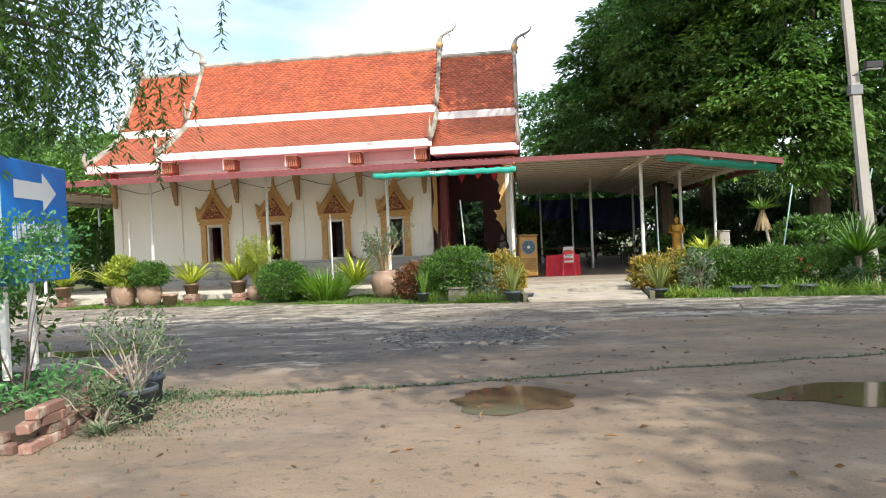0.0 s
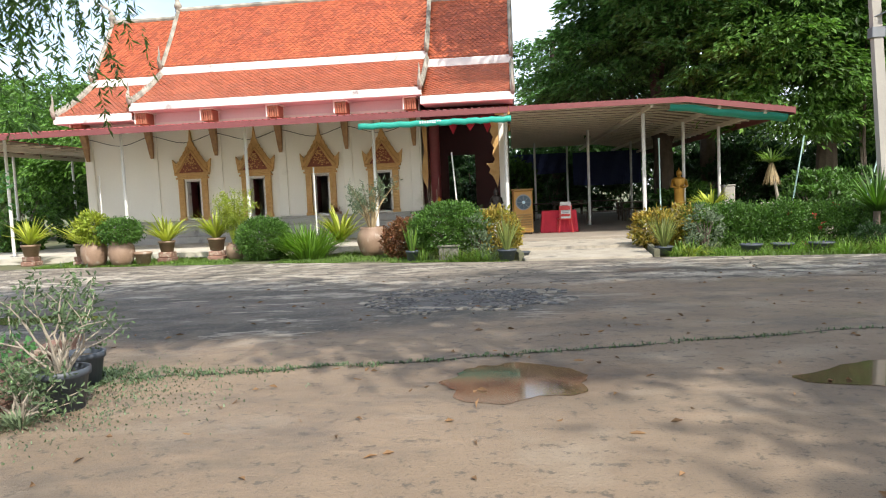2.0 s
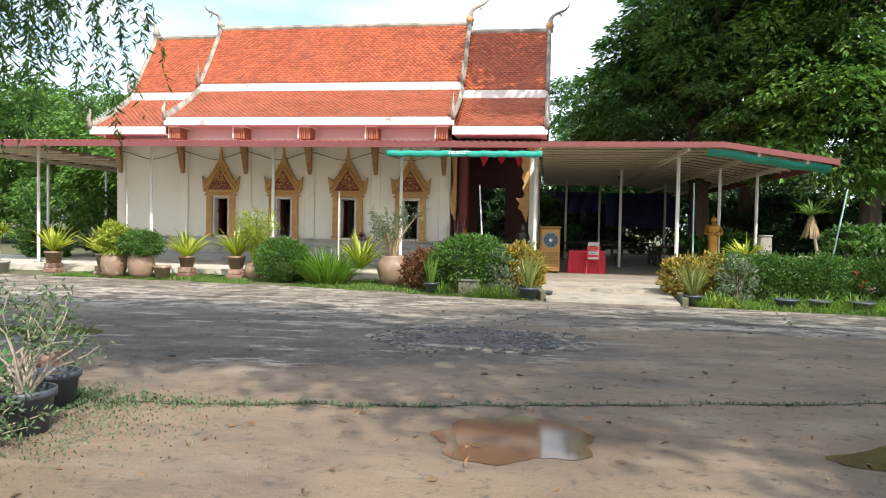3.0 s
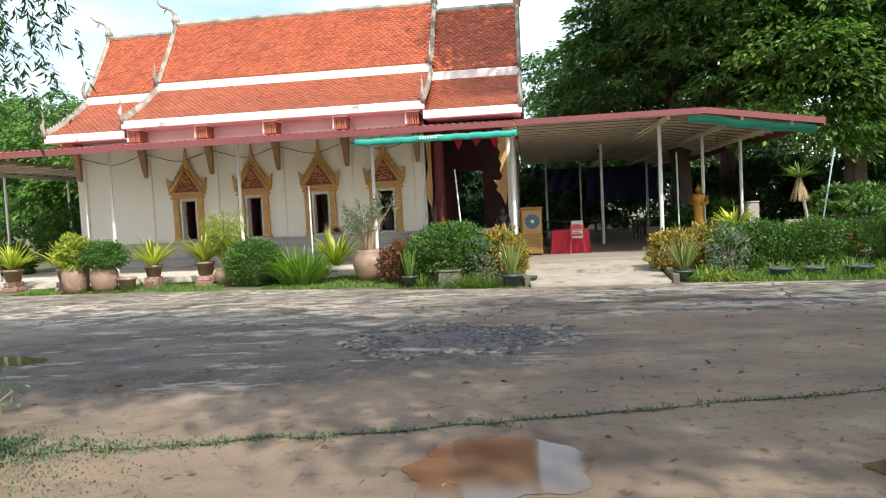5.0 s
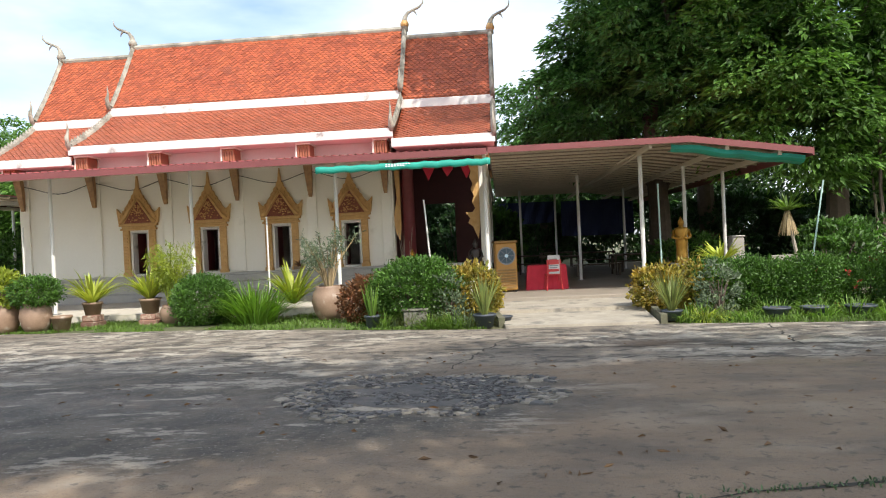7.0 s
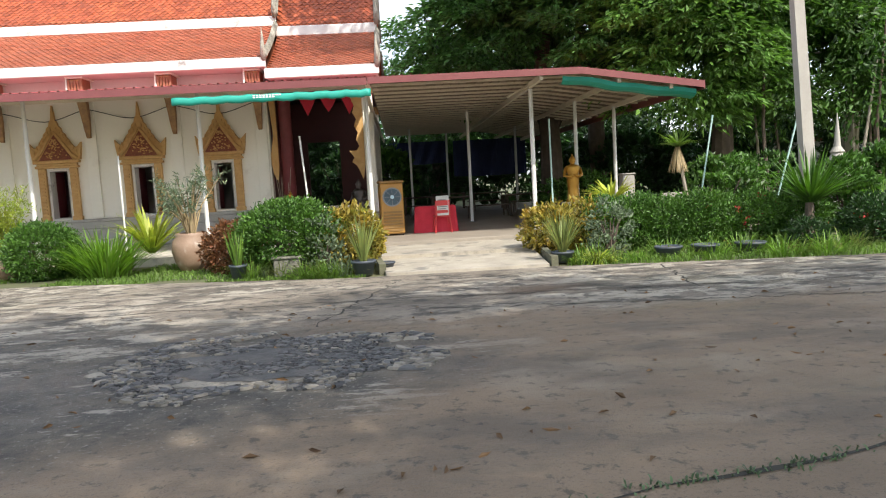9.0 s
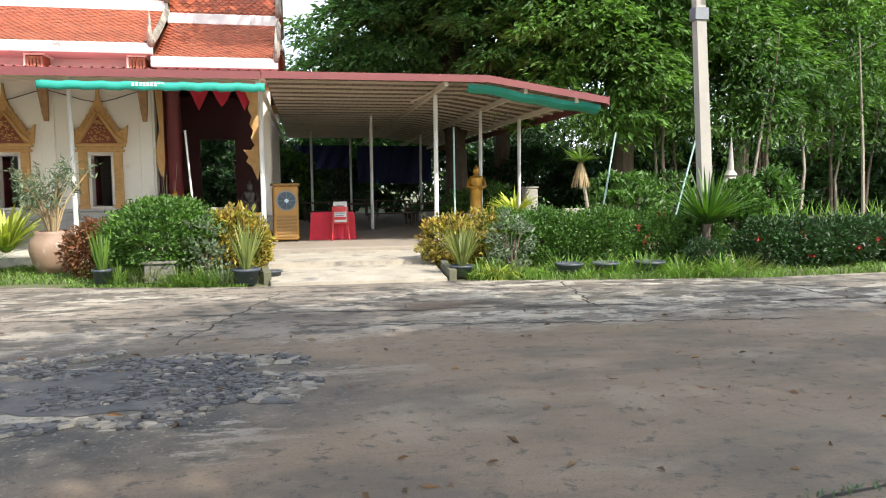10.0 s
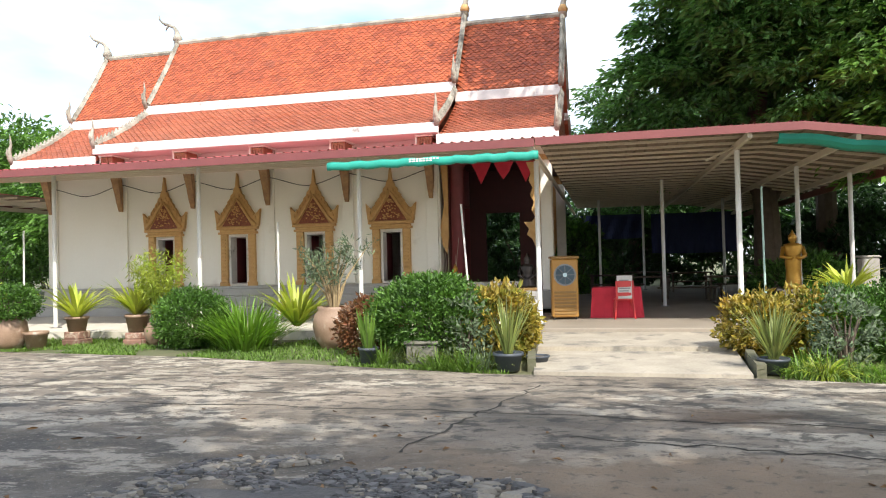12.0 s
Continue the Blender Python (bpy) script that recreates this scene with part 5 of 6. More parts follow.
# bed left of the entrance path
bush("red_shrub", (4.75, 20.4, -0.02), (0.5, 0.4, 0.48), M_LEAF_RED, 0.09, 330, "red-brown leaved shrub beside the glazed jar")
bush("round_shrub", (5.95, 19.75, 0.12), (0.9, 0.66, 0.60), M_LEAF_HEDGE, 0.075, 1000, "dense dark green rounded shrub above a concrete planter")
bush("croton", (7.05, 19.9, 0.0), (0.55, 0.45, 0.55), M_LEAF_ORANGE, 0.10, 380, "orange and green croton hedge beside the path")
bush("grey_shrub", (6.6, 19.35, 0.0), (0.35, 0.3, 0.5), M_LEAF_GREY, 0.09, 60, "thin grey-green shrub beside the path")
pot((5.05, 19.25, 0.0), 0.16, 0.26, "pot", M_BLACKPOT, "small blue-black plastic pot", "plastic pots")
tuft("snake_plant", (5.05, 19.25, 0.22), 36, 0.8, 0.05, M_GRASS, "upright green sword leaves in a plastic pot", "plant", droop=0.1, lean=0.35, group="sword plants")
pot((7.35, 18.7, 0.0), 0.22, 0.26, "pot", M_BLACKPOT, "dark plastic pot at the path's corner", "plastic pots")
tuft("snake_plant", (7.35, 18.7, 0.2), 60, 1.0, 0.035, M_LEAF_SWORD, "upright yellow-edged sword leaves in a dark pot", "plant", droop=0.12, lean=0.45, group="sword plants")
pot((7.72, 19.3, 0.0), 0.18, 0.14, "pot", M_BLACKPOT, "shallow dark plastic pot beside the path", "plastic pots")
t = thing("concrete_planter", "weathered square concrete planter block, grey darkened for shade", "planter", at=(5.95, 19.3, 0))
# Darker copy of the grey concrete; the block's shadow is painted in.
planter_grey = material("shaded_planter", (0.24, 0.225, 0.19), (0.11, 0.11, 0.08), 0.9, 5, 40, 0.4, spread=0.3)
part("body", boxed(-0.24, 0.24, -0.2, 0.2, 0, 0.32, 0.02), planter_grey, t)
part("rim", boxed(-0.27, 0.27, -0.23, 0.23, 0.322, 0.37, 0.012), planter_grey, t)


def hedge(name, x0, x1, ya, yb, h, mat, leaf, clumps, label, flowers=0):
    t = thing(name, label, "hedge", at=(x0, ya, -0.02))
    n = max(2, int((x1 - x0) / 0.55))
    blobs = [(0.3 + (x1 - x0 - 0.6) * k / (n - 1), (yb - ya) * (k / (n - 1)) , h * 0.5, 0.5, 0.5, h * (0.5 + 0.06 * math.sin(k * 2.3))) for k in range(n)]
    bm = bmesh.new()
    for b in blobs:
        snake(bm, [(b[0], b[1], 0), (b[0] + 0.05, b[1], h * 0.6)], [0.025, 0.01], 5)
    tagged(part("stems", bm, M_BARK, t), "", "", "", "stuff")
    roots, ways, size = cloud(blobs, clumps, 16, leaf, 0, 0.08, 0.7)
    keep = roots[:, 2] > 0.03
    put("foliage", leaf_mesh("foliage", roots[keep], ways[keep] + [0, 0, 0.3], size[keep], size[keep] * 0.5, mat), t)
    if flowers:
        pick = rng.choice(len(roots), flowers)
        r = np.repeat(roots[pick], 8, 0) + rng.normal(size=(flowers * 8, 3)) * 0.025
        tagged(put("flowers", leaf_mesh("flowers", r, rng.normal(size=r.shape) + [0, -0.6, 0.3], 0.06, 0.04, M_FLOWER), t, "red flower heads"), "", "", "", "stuff")
    return t


hedge("croton_hedge", 10.75, 12.0, 20.4, 20.4, 0.95, M_LEAF_ORANGE, 0.10, 420, "orange and yellow croton at the corner of the path")
hedge("hedge", 11.9, 14.2, 20.2, 19.8, 1.05, M_LEAF_HEDGE, 0.065, 1700, "clipped green hedge beside the yard")
hedge("hedge", 13.9, 16.0, 19.8, 19.5, 0.98, M_LEAF_HEDGE, 0.065, 1400, "green hedge with orange-red leaf tips", 40)
hedge("flowering_hedge", 16.3, 21.5, 18.6, 19.0, 0.85, M_LEAF_DARK, 0.085, 1500, "low dark hedge dotted with red flowers", 50)
hedge("flowering_hedge", 21.3, 30, 19.1, 21.5, 0.85, M_LEAF_DARK, 0.1, 1500, "low dark hedge running along the yard", 30)
bush("grey_shrub", (11.95, 19.3, 0.0), (0.36, 0.3, 0.5), M_LEAF_GREY, 0.085, 60, "grey-white leaved shrub before the hedge")
for x, y, r in ((10.9, 18.7, 0.2), (12.75, 18.5, 0.24), (13.4, 18.45, 0.24), (14.2, 18.4, 0.26)):
    pot((x, y, 0.0), r, 0.2, "pot", M_BLACKPOT, "low dark plastic pot sunk among weeds", "plastic pots")
tuft("snake_plant", (10.9, 18.7, 0.18), 80, 0.95, 0.035, M_LEAF_SWORD, "yellow-green sword leaves in a dark pot", "plant", droop=0.15, lean=0.55, group="sword plants")
tuft("low_fern", (11.5, 18.6, 0.0), 160, 0.5, 0.03, M_LEAF_YELLOW, "low yellow-green weeds at the kerb", "plant", droop=0.6, lean=1.0, base=0.3)
tuft("screw_pine", (15.6, 18.9, 0.8), 190, 1.25, 0.06, M_LEAF_HEDGE, "large rosette of long sword-shaped green leaves", "plant", droop=0.16, lean=1.05, base=0.1)
part("stem", snake(bmesh.new(), [(0, 0, -0.83), (-0.02, 0, -0.05), (0, 0, 0.25)], [0.09, 0.08, 0.05], 8), M_BARK, bpy.data.objects["screw_pine"], "short brown stem")
bush("dark_shrub", (15.3, 18.5, 0.0), (0.3, 0.25, 0.25), M_LEAF_DARK, 0.06, 140, "small dark shrub at the kerb")
# bright dracaena over the hedge, palm-like dracaena, papaya-like shrubs and tall grass
tuft("dracaena", (13.0, 22.6, 0.85), 80, 1.0, 0.09, M_LEAF_LEMON, "bright yellow-green dracaena above the hedge", "plant", lean=1.0, droop=0.3)
part("stem", snake(bmesh.new(), [(0, 0, -0.78), (0.02, 0, -0.3), (0, 0, 0.25)], [0.05, 0.04, 0.03], 6), M_PALEBARK, bpy.data.objects["dracaena"], "pale stem")
t = thing("palm_dracaena", "leaning dracaena with green crown and skirt of dead leaves", "plant", at=(14.95, 23.0, -0.03))
part("stem", snake(bmesh.new(), [(0.1, 0, 0), (0.0, 0, 0.9), (-0.12, 0, 1.6), (-0.2, 0, 2.2)], [0.06, 0.045, 0.04, 0.035], 7), M_PALEBARK, t)
ob = tuft("crown", (-0.2, 0, 2.1), 80, 0.75, 0.06, M_GRASS, "", "", t, lean=1.2, droop=0.25)
a = rng.random(70) * 6.283
ob = put("dead_leaves", ribbons("dead_leaves", np.stack([np.cos(a) * 0.05, np.sin(a) * 0.05, np.zeros(70)], 1), np.stack([np.cos(a) * 0.35, np.sin(a) * 0.35, -np.ones(70)], 1), 0.6, 0.05, M_STRAW, 0.1), t, "drooping straw-brown dead leaves")
ob.location = (-0.2, 0, 2.1)
for x, y, r, z in ((17.9, 21.4, 0.5, 0.8), (19.2, 22.0, 0.5, 0.9), (16.5, 24.5, 0.9, 0.9), (18.0, 25.5, 1.2, 0.9), (13.9, 29.5, 1.2, 0.8), (-9.8, 29.5, 1.0, 1.3), (-13, 30, 1.6, 1.5), (-10.6, 26.8, 0.7, 0.6)):
    bush("shrub", (x, y, -0.03), (r, r * 0.8, z), M_LEAF_TREE, 0.16, 200, "loose leafy green shrub in the shade")
for x in np.arange(18.2, 27, 0.75):
    tuft("tall_grass", (float(x), 20.6 + 0.25 * (x - 18) + rng.uniform(-.3, .3), -0.03), 34, 1.7, 0.05, M_LEAF_BRIGHT, "tall upright grass clump behind the hedge", "grass", droop=0.25, lean=0.4, group="tall grass clumps")


# grass: strips along the yard, tufts in the joint, weeds round the planter
def turf(name, points, length, label, mat=M_GRASS, droop=0.5):
    n = len(points)
    a = rng.random(n) * 6.283
    l = 0.2 + 0.5 * rng.random(n)
    ways = np.stack([np.cos(a) * l, np.sin(a) * l, np.ones(n)], 1)
    ob = put(name, ribbons(name, np.array(points), ways, length * (0.4 + 0.8 * rng.random(n)), 0.012 + 0.008 * rng.random(n), mat, droop, 2))
    return tagged(ob, label, "grass", "", "stuff")


pts = []
for k in range(26000):
    x = rng.uniform(-6, 7.4)
    e = edge_y(x)
    y = e + 0.05 + (22.8 - e) * rng.random() ** 1.4 + 0.2 * noise.noise((x * 1.5, 0, 0))
    if noise.noise((x * 0.7, y * 0.7, 5)) > -0.32:
        pts.append((x, y, -0.03))
turf("grass_strip", pts, 0.17, "bright green grass strip along the yard's edge")
pts = []
for k in range(12000):
    x = rng.uniform(10.9, 28)
    e = edge_y(x)
    y = e + 0.05 + 1.6 * rng.random() ** 1.2 + 0.2 * noise.noise((x * 1.5, 0, 0))
    if noise.noise((x * 0.8, y * 0.8, 2)) > -0.25:
        pts.append((x, y, -0.03))
turf("grass_verge", pts, 0.3, "weedy green grass at the foot of the hedges")
pts = []
for k in range(3800):
    i = int(rng.random() ** 5.5 * (len(FRONT_JOINT) - 1))
    x, y = FRONT_JOINT[i]
    w = max(0.03, 0.22 - 0.03 * i)
    pts.append((x + rng.uniform(-.2, .2), y + rng.normal() * w, 0.002))
# The dull leaf colour puts the yard's shade into this grass.
turf("joint_grass", pts, 0.065, "low grass growing in the concrete joint, dulled for shade", M_LEAF_ROSE)
pts = [(4.0 + rng.normal() * 0.55, 7.6 + rng.normal() * 0.6, 0.002) for k in range(1500)]
turf("weeds", pts, 0.045, "straggly weeds and litter round the brick planter", M_LEAF_GREY)

# fallen leaves
n = 420
roots = np.stack([rng.uniform(2.5, 16, n), 3.0 + 13 * rng.random(n) ** 1.3, np.full(n, 0.006)], 1)
ways = np.stack([rng.normal(size=n), rng.normal(size=n), np.full(n, 0.08)], 1)
tagged(put("fallen_leaves", leaf_mesh("fallen_leaves", roots, ways, 0.05 + 0.07 * rng.random(n), 0.035, M_DEADLEAF, 0.4)), "scattered dry brown fallen leaves on the yard", "leaves", "", "stuff")


# ---- direction sign and brick planter ----
t = thing("direction_sign", "blue roadside sign with a white arrow on white posts", "sign", at=(2.2, 8.0, 0), rz=90 + 11)
# local x runs along the board away from the walker's start, local -y faces the yard
part("board", boxed(-1.1, 1.42, -0.02, 0.02, 1.33, 2.71, 0.012), M_SIGN, t)
part("pale_panel", boxed(-1.08, -0.16, -0.026, -0.0205, 1.47, 2.69), M_SIGNPALE, t, "faded pale blue panel with a blue border")
bm = plate(bmesh.new(), [(0.12, 2.28), (0.78, 2.28), (0.78, 2.16), (1.12, 2.38), (0.78, 2.60), (0.78, 2.48), (0.12, 2.48)], -0.027, -0.0205)
part("arrow", bm, M_SIGNWHITE, t, "white arrow")
bm = bmesh.new()
rnd = random.Random(4)
x = 0.06
while x < 1.25:
    w = rnd.uniform(0.05, 0.10)
    box(bm, x, x + 0.025, -0.026, -0.0205, 1.80, 2.0)
    box(bm, x + w - 0.02, x + w, -0.026, -0.0205, 1.80, 1.98 + rnd.uniform(0, 0.06))
    box(bm, x, x + w, -0.0265, -0.0205, rnd.choice((1.80, 1.97)), rnd.choice((1.82, 1.99)) + 0.01)
    x += w + 0.035
part("lettering", bm, M_SIGNWHITE, t, "row of white lettering")
bm = bmesh.new()
x = 0.2
while x < 1.2:
    w = rnd.uniform(0.04, 0.08)
    box(bm, x, x + w, -0.026, -0.0205, 1.58, 1.68)
    x += w + 0.035
part("lettering", bm, M_SIGNWHITE, t, "second row of white lettering")
for x in (-0.05, 0.55):
    ob = part("post", boxed(x - 0.035, x + 0.035, 0.022, 0.092, 0.1, 2.5, 0.006), M_POSTWHITE, t)
    part("post_foot", boxed(x - 0.037, x + 0.037, 0.02, 0.094, 0.05, 0.33), M_BLACK, ob, "black painted foot")

planter = thing("brick_planter", "low loosely stacked red brick planter edge", "planter", at=(0, 0, 0))
part("soil_bed", slab(bmesh.new(), [(0.4, 6.5), (3.28, 6.5), (3.2, 8.2), (2.7, 9.4), (0.4, 9.6)], -0.05, 0.14), M_SOIL, planter)
brick_me = mesh_from("brick", boxed(-0.115, 0.115, -0.055, 0.055, -0.042, 0.042, 0.008), M_BRICK)
rnd = random.Random(11)
runs = [((3.5, 6.45), (3.36, 7.9)), ((3.3, 6.42), (0.6, 6.42)), ((3.2, 8.15), (2.75, 9.3))]
for (ax, ay), (bx, by) in runs:
    length = math.hypot(bx - ax, by - ay)
    ang = math.degrees(math.atan2(by - ay, bx - ax))
    for course in range(4):
        s = 0.1 * (course % 2)
        while s < length:
            if rnd.random() < (0.97, 0.93, 0.8, 0.45)[course]:
                ob = new("brick", brick_me)
                ob.matrix_world = pose(ax + (bx - ax) * s / length + rnd.uniform(-.012, .012), ay + (by - ay) * s / length + rnd.uniform(-.012, .012), 0.043 + 0.087 * course, rnd.uniform(-2, 2), rnd.uniform(-2, 2), ang + rnd.uniform(-11, 11))
                ob.parent = planter
            s += 0.24


def spray(name, at, blobs, clumps, per, leaf, mat, label, category, stems=8):
    t = thing(name, label, category, at=at)
    bm = bmesh.new()
    rnd = random.Random(name)
    for k in range(stems):
        b = blobs[k % len(blobs)]
        e = [b[i] + rnd.uniform(-.7, .7) * b[i + 3] for i in range(3)]
        snake(bm, [(rnd.uniform(-.05, .05), rnd.uniform(-.05, .05), 0), (e[0] * 0.45, e[1] * 0.45, e[2] * 0.55), e], [0.010, 0.007, 0.003], 5)
    part("woody_frame", bm, M_BARK, t)
    roots, ways, size = cloud(blobs, clumps, per, leaf, 0.1, 0.09, 0.2)
    put("foliage", leaf_mesh("foliage", roots, ways, size, size * 0.5, mat), t)
    return t


M_LEAF_FERN = material("blue_green_leaflet", (0.13, 0.30, 0.11), (0.07, 0.21, 0.06), 0.5, 3, 20, 0, island=0.4, translucent=0.35)
spray("feathery_shrub", (2.55, 7.6, 0.12), [(0.0, 0.1, 1.55, 0.35, 0.6, 0.35), (-0.1, -0.5, 1.35, 0.25, 0.35, 0.35), (0.05, 0.5, 1.7, 0.2, 0.35, 0.25)], 95, 24, 0.06, M_LEAF_FERN, "feathery green shrub growing in front of the sign", "shrub", 5)
spray("planter_weeds", (2.6, 7.0, 0.12), [(-0.1, 0.2, 0.12, 0.5, 0.5, 0.14), (-0.9, 0.2, 0.25, 0.7, 0.5, 0.3), (0.0, 1.1, 0.12, 0.4, 0.6, 0.15)], 85, 18, 0.08, M_LEAF_FERN, "leafy green weeds filling the planter", "shrub", 10)
spray("back_shrub", (0.8, 9.0, 0.1), [(0, 0, 0.8, 0.9, 0.8, 0.8), (-0.9, 0.3, 1.3, 0.8, 0.8, 1.2)], 260, 18, 0.1, M_LEAF_HEDGE, "dense dark shrub behind the sign", "shrub", 10)


def desert_rose(at, h, seed, label):
    t = thing("desert_rose", label, "plant", at=at)
    rnd = random.Random(seed)
    bm = bmesh.new()
    tips = []
    for k in range(20):
        a = rnd.random() * 6.283
        p, r = Vector((0.04 * math.cos(a), 0.04 * math.sin(a), 0)), 0.014
        pts, rad = [p.copy()], [r]
        d = Vector((math.cos(a) * rnd.uniform(.2, 1.0), math.sin(a) * rnd.uniform(.2, 1.0), 1.0)).normalized()
        for s in range(5):
            d = (d + Vector((rnd.uniform(-.6, .6), rnd.uniform(-.6, .6), rnd.uniform(-.25, .35)))).normalized()
            p = p + d * h / 5.2
            r *= 0.74
            pts.append(p.copy())
            rad.append(r)
            if s > 1:
                tips.append(p.copy())
        snake(bm, pts, rad, 6)
    part("woody_frame", bm, M_PALEBARK, t)
    roots = np.repeat(np.array([tuple(p) for p in tips]), 13, 0) + rng.normal(size=(len(tips) * 13, 3)) * 0.045
    put("foliage", leaf_mesh("foliage", roots, rng.normal(size=roots.shape) + [0, 0, 0.3], 0.06, 0.024, M_LEAF_ROSE), t)
    return t


pot((3.86, 7.45, 0.0), 0.21, 0.33, "pot", M_BLACKPOT, "black plastic pot with a moulded pattern beside the planter", "plastic pots")
desert_rose((3.86, 7.45, 0.29), 0.85, 3, "twisted grey desert rose in a black pot")
pot((3.55, 8.2, 0.0), 0.2, 0.3, "pot", M_BLACKPOT, "black plastic pot at the planter's corner", "plastic pots")
desert_rose((3.68, 7.15, 0.0), 0.5, 8, "small leafless twisted plant beside the bricks")
tuft("weed_clump", (3.8, 7.0, 0.0), 90, 0.22, 0.02, M_LEAF_GREY, "grey-green weed clump beside the bricks", "plant", droop=0.4, lean=0.8, base=0.12)

# ---- things under the shed ----
t = thing("air_cooler", "mustard yellow evaporative air cooler with a round fan", "air cooler", at=(7.82, 25.2, 0.2), rz=8)
part("body", boxed(-0.3, 0.3, -0.25, 0.25, 0.05, 1.38, 0.03), M_COOLER, t)
part("top_cap", boxed(-0.33, 0.33, -0.28, 0.28, 1.382, 1.45, 0.02), material("cooler_brown", (0.30, 0.17, 0.05), rough=0.5), t)
fan = part("fan_ring", tube(bmesh.new(), (0, -0.28, 1.02), (0, -0.251, 1.02), 0.25, n=28), M_GREYMET, t, "grey round fan guard")
part("fan_disc", tube(bmesh.new(), (0, -0.29, 1.02), (0, -0.281, 1.02), 0.215, n=28), material("fan_blue", (0.05, 0.09, 0.12), rough=0.5), fan)
bm = bmesh.new()
for k in range(8):
    a = 6.283 * k / 8
    tube(bm, (0.05 * math.cos(a), -0.3, 1.02 + 0.05 * math.sin(a)), (0.22 * math.cos(a), -0.3, 1.02 + 0.22 * math.sin(a)), 0.007, n=5)
part("guard_spokes", bm, M_GREYMET, fan)
part("fan_hub", tube(bmesh.new(), (0, -0.31, 1.02), (0, -0.291, 1.02), 0.05, n=14), M_SIGNPALE, fan)
for k in range(7):
    part("louvre", boxed(-0.25, 0.25, -0.275, -0.252, 0.12 + 0.08 * k, 0.17 + 0.08 * k, 0.006), bpy.data.materials["cooler_brown"], t)
for sx in (-1, 1):
    for sy in (-1, 1):
        part("caster", tube(bmesh.new(), (sx * 0.24 - 0.015, sy * 0.2, 0.03), (sx * 0.24 + 0.015, sy * 0.2, 0.03), 0.03, n=10), M_BLACK, t)


def plastic_chair(at, rz):
    t = thing("plastic_chair", "red plastic chair standing on the shed floor", "chair", "red chairs", at=at, rz=rz)
    part("seat", boxed(-0.21, 0.21, -0.21, 0.21, 0.42, 0.455, 0.012), M_REDPLASTIC, t)
    bm = bmesh.new()
    box(bm, -0.2, -0.15, 0.19, 0.23, 0.455, 0.86, 0.01)
    box(bm, 0.15, 0.2, 0.19, 0.23, 0.455, 0.86, 0.01)
    box(bm, -0.15, 0.15, 0.195, 0.225, 0.72, 0.86, 0.01)
    box(bm, -0.15, 0.15, 0.195, 0.225, 0.52, 0.6, 0.01)
    part("backrest", bm, M_REDPLASTIC, t)
    for sx in (-1, 1):
        for sy in (-1, 1):
            part("leg", tube(bmesh.new(), (sx * 0.22, sy * 0.22, 0), (sx * 0.18, sy * 0.18, 0.42), 0.02, n=7), M_REDPLASTIC, t)
    return t


plastic_chair((9.15, 25.2, 0.2), 185)
t = thing("draped_table", "low table draped in red cloth", "table", at=(9.0, 25.75, 0.2))
bm = bmesh.new()
rows = []
for z, g in ((0.0, 1.08), (0.35, 1.03), (0.66, 1.0), (0.7, 0.97)):
    rows.append([bm.verts.new(((0.55 * g + 0.02 * math.sin(k * 2.1) * (1 - z)) * max(-1, min(1, 1.5 * math.cos(6.283 * k / 40))), (0.34 * g + 0.02 * math.sin(k * 2.1) * (1 - z)) * max(-1, min(1, 1.5 * math.sin(6.283 * k / 40))), z)) for k in range(40)])
for a, b in zip(rows, rows[1:]):
    for k in range(40):
        bm.faces.new((a[k], a[(k + 1) % 40], b[(k + 1) % 40], b[k]))
bm.faces.new(rows[-1])
part("cloth", bm, M_REDCLOTH, t)
t = thing("notice_board", "small white notice card propped on the red chair", "notice", at=(9.17, 25.0, 0.66))
part("card", boxed(-0.17, 0.17, -0.01, 0.01, 0, 0.52, 0.004), material("grey_card", (0.62, 0.62, 0.60), rough=0.7), t)
bm = bmesh.new()
for k in range(6):
    box(bm, -0.12, 0.12 - 0.03 * (k % 2), -0.013, -0.0105, 0.1 + 0.06 * k, 0.125 + 0.06 * k)
part("printed_lines", bm, M_GREYMET, t)


def standing_figure(name, at, h, mat, label, plinth_h, plinth_mat):
    """A plain standing statue on a plinth."""
    bm = bmesh.new()
    k = h / 1.25
    lathe(bm, [(0.20 * k, 0), (0.21 * k, 0.05 * k), (0.16 * k, 0.10 * k), (0.15 * k, 0.40 * k), (0.165 * k, 0.60 * k), (0.15 * k, 0.72 * k), (0.20 * k, 0.90 * k), (0.17 * k, 0.96 * k), (0.055 * k, 0.99 * k), (0.055 * k, 1.02 * k), (0.085 * k, 1.06 * k), (0.085 * k, 1.13 * k), (0.05 * k, 1.18 * k), (0.035 * k, 1.20 * k), (0.005, 1.27 * k)], 18)
    for s in (-1, 1):
        snake(bm, [(s * 0.18 * k, 0, 0.90 * k), (s * 0.23 * k, -0.03 * k, 0.70 * k), (s * 0.10 * k, -0.17 * k, 0.66 * k), (s * 0.03 * k, -0.19 * k, 0.70 * k)], [0.055 * k, 0.05 * k, 0.042 * k, 0.03 * k], 8)
    ob = new(name, mesh_from(name, bm, mat, True))
    ob.location = (at[0], at[1], at[2] + plinth_h)
    tagged(ob, label, "statue")
    if plinth_h:
        p = thing("statue_plinth", "plain square plinth under a statue", "plinth", at=at)
        part("block", boxed(-0.24, 0.24, -0.24, 0.24, 0, plinth_h - 0.05, 0.015), plinth_mat, p)
        part("cap", boxed(-0.28, 0.28, -0.28, 0.28, plinth_h - 0.048, plinth_h, 0.012), plinth_mat, p)
    return ob


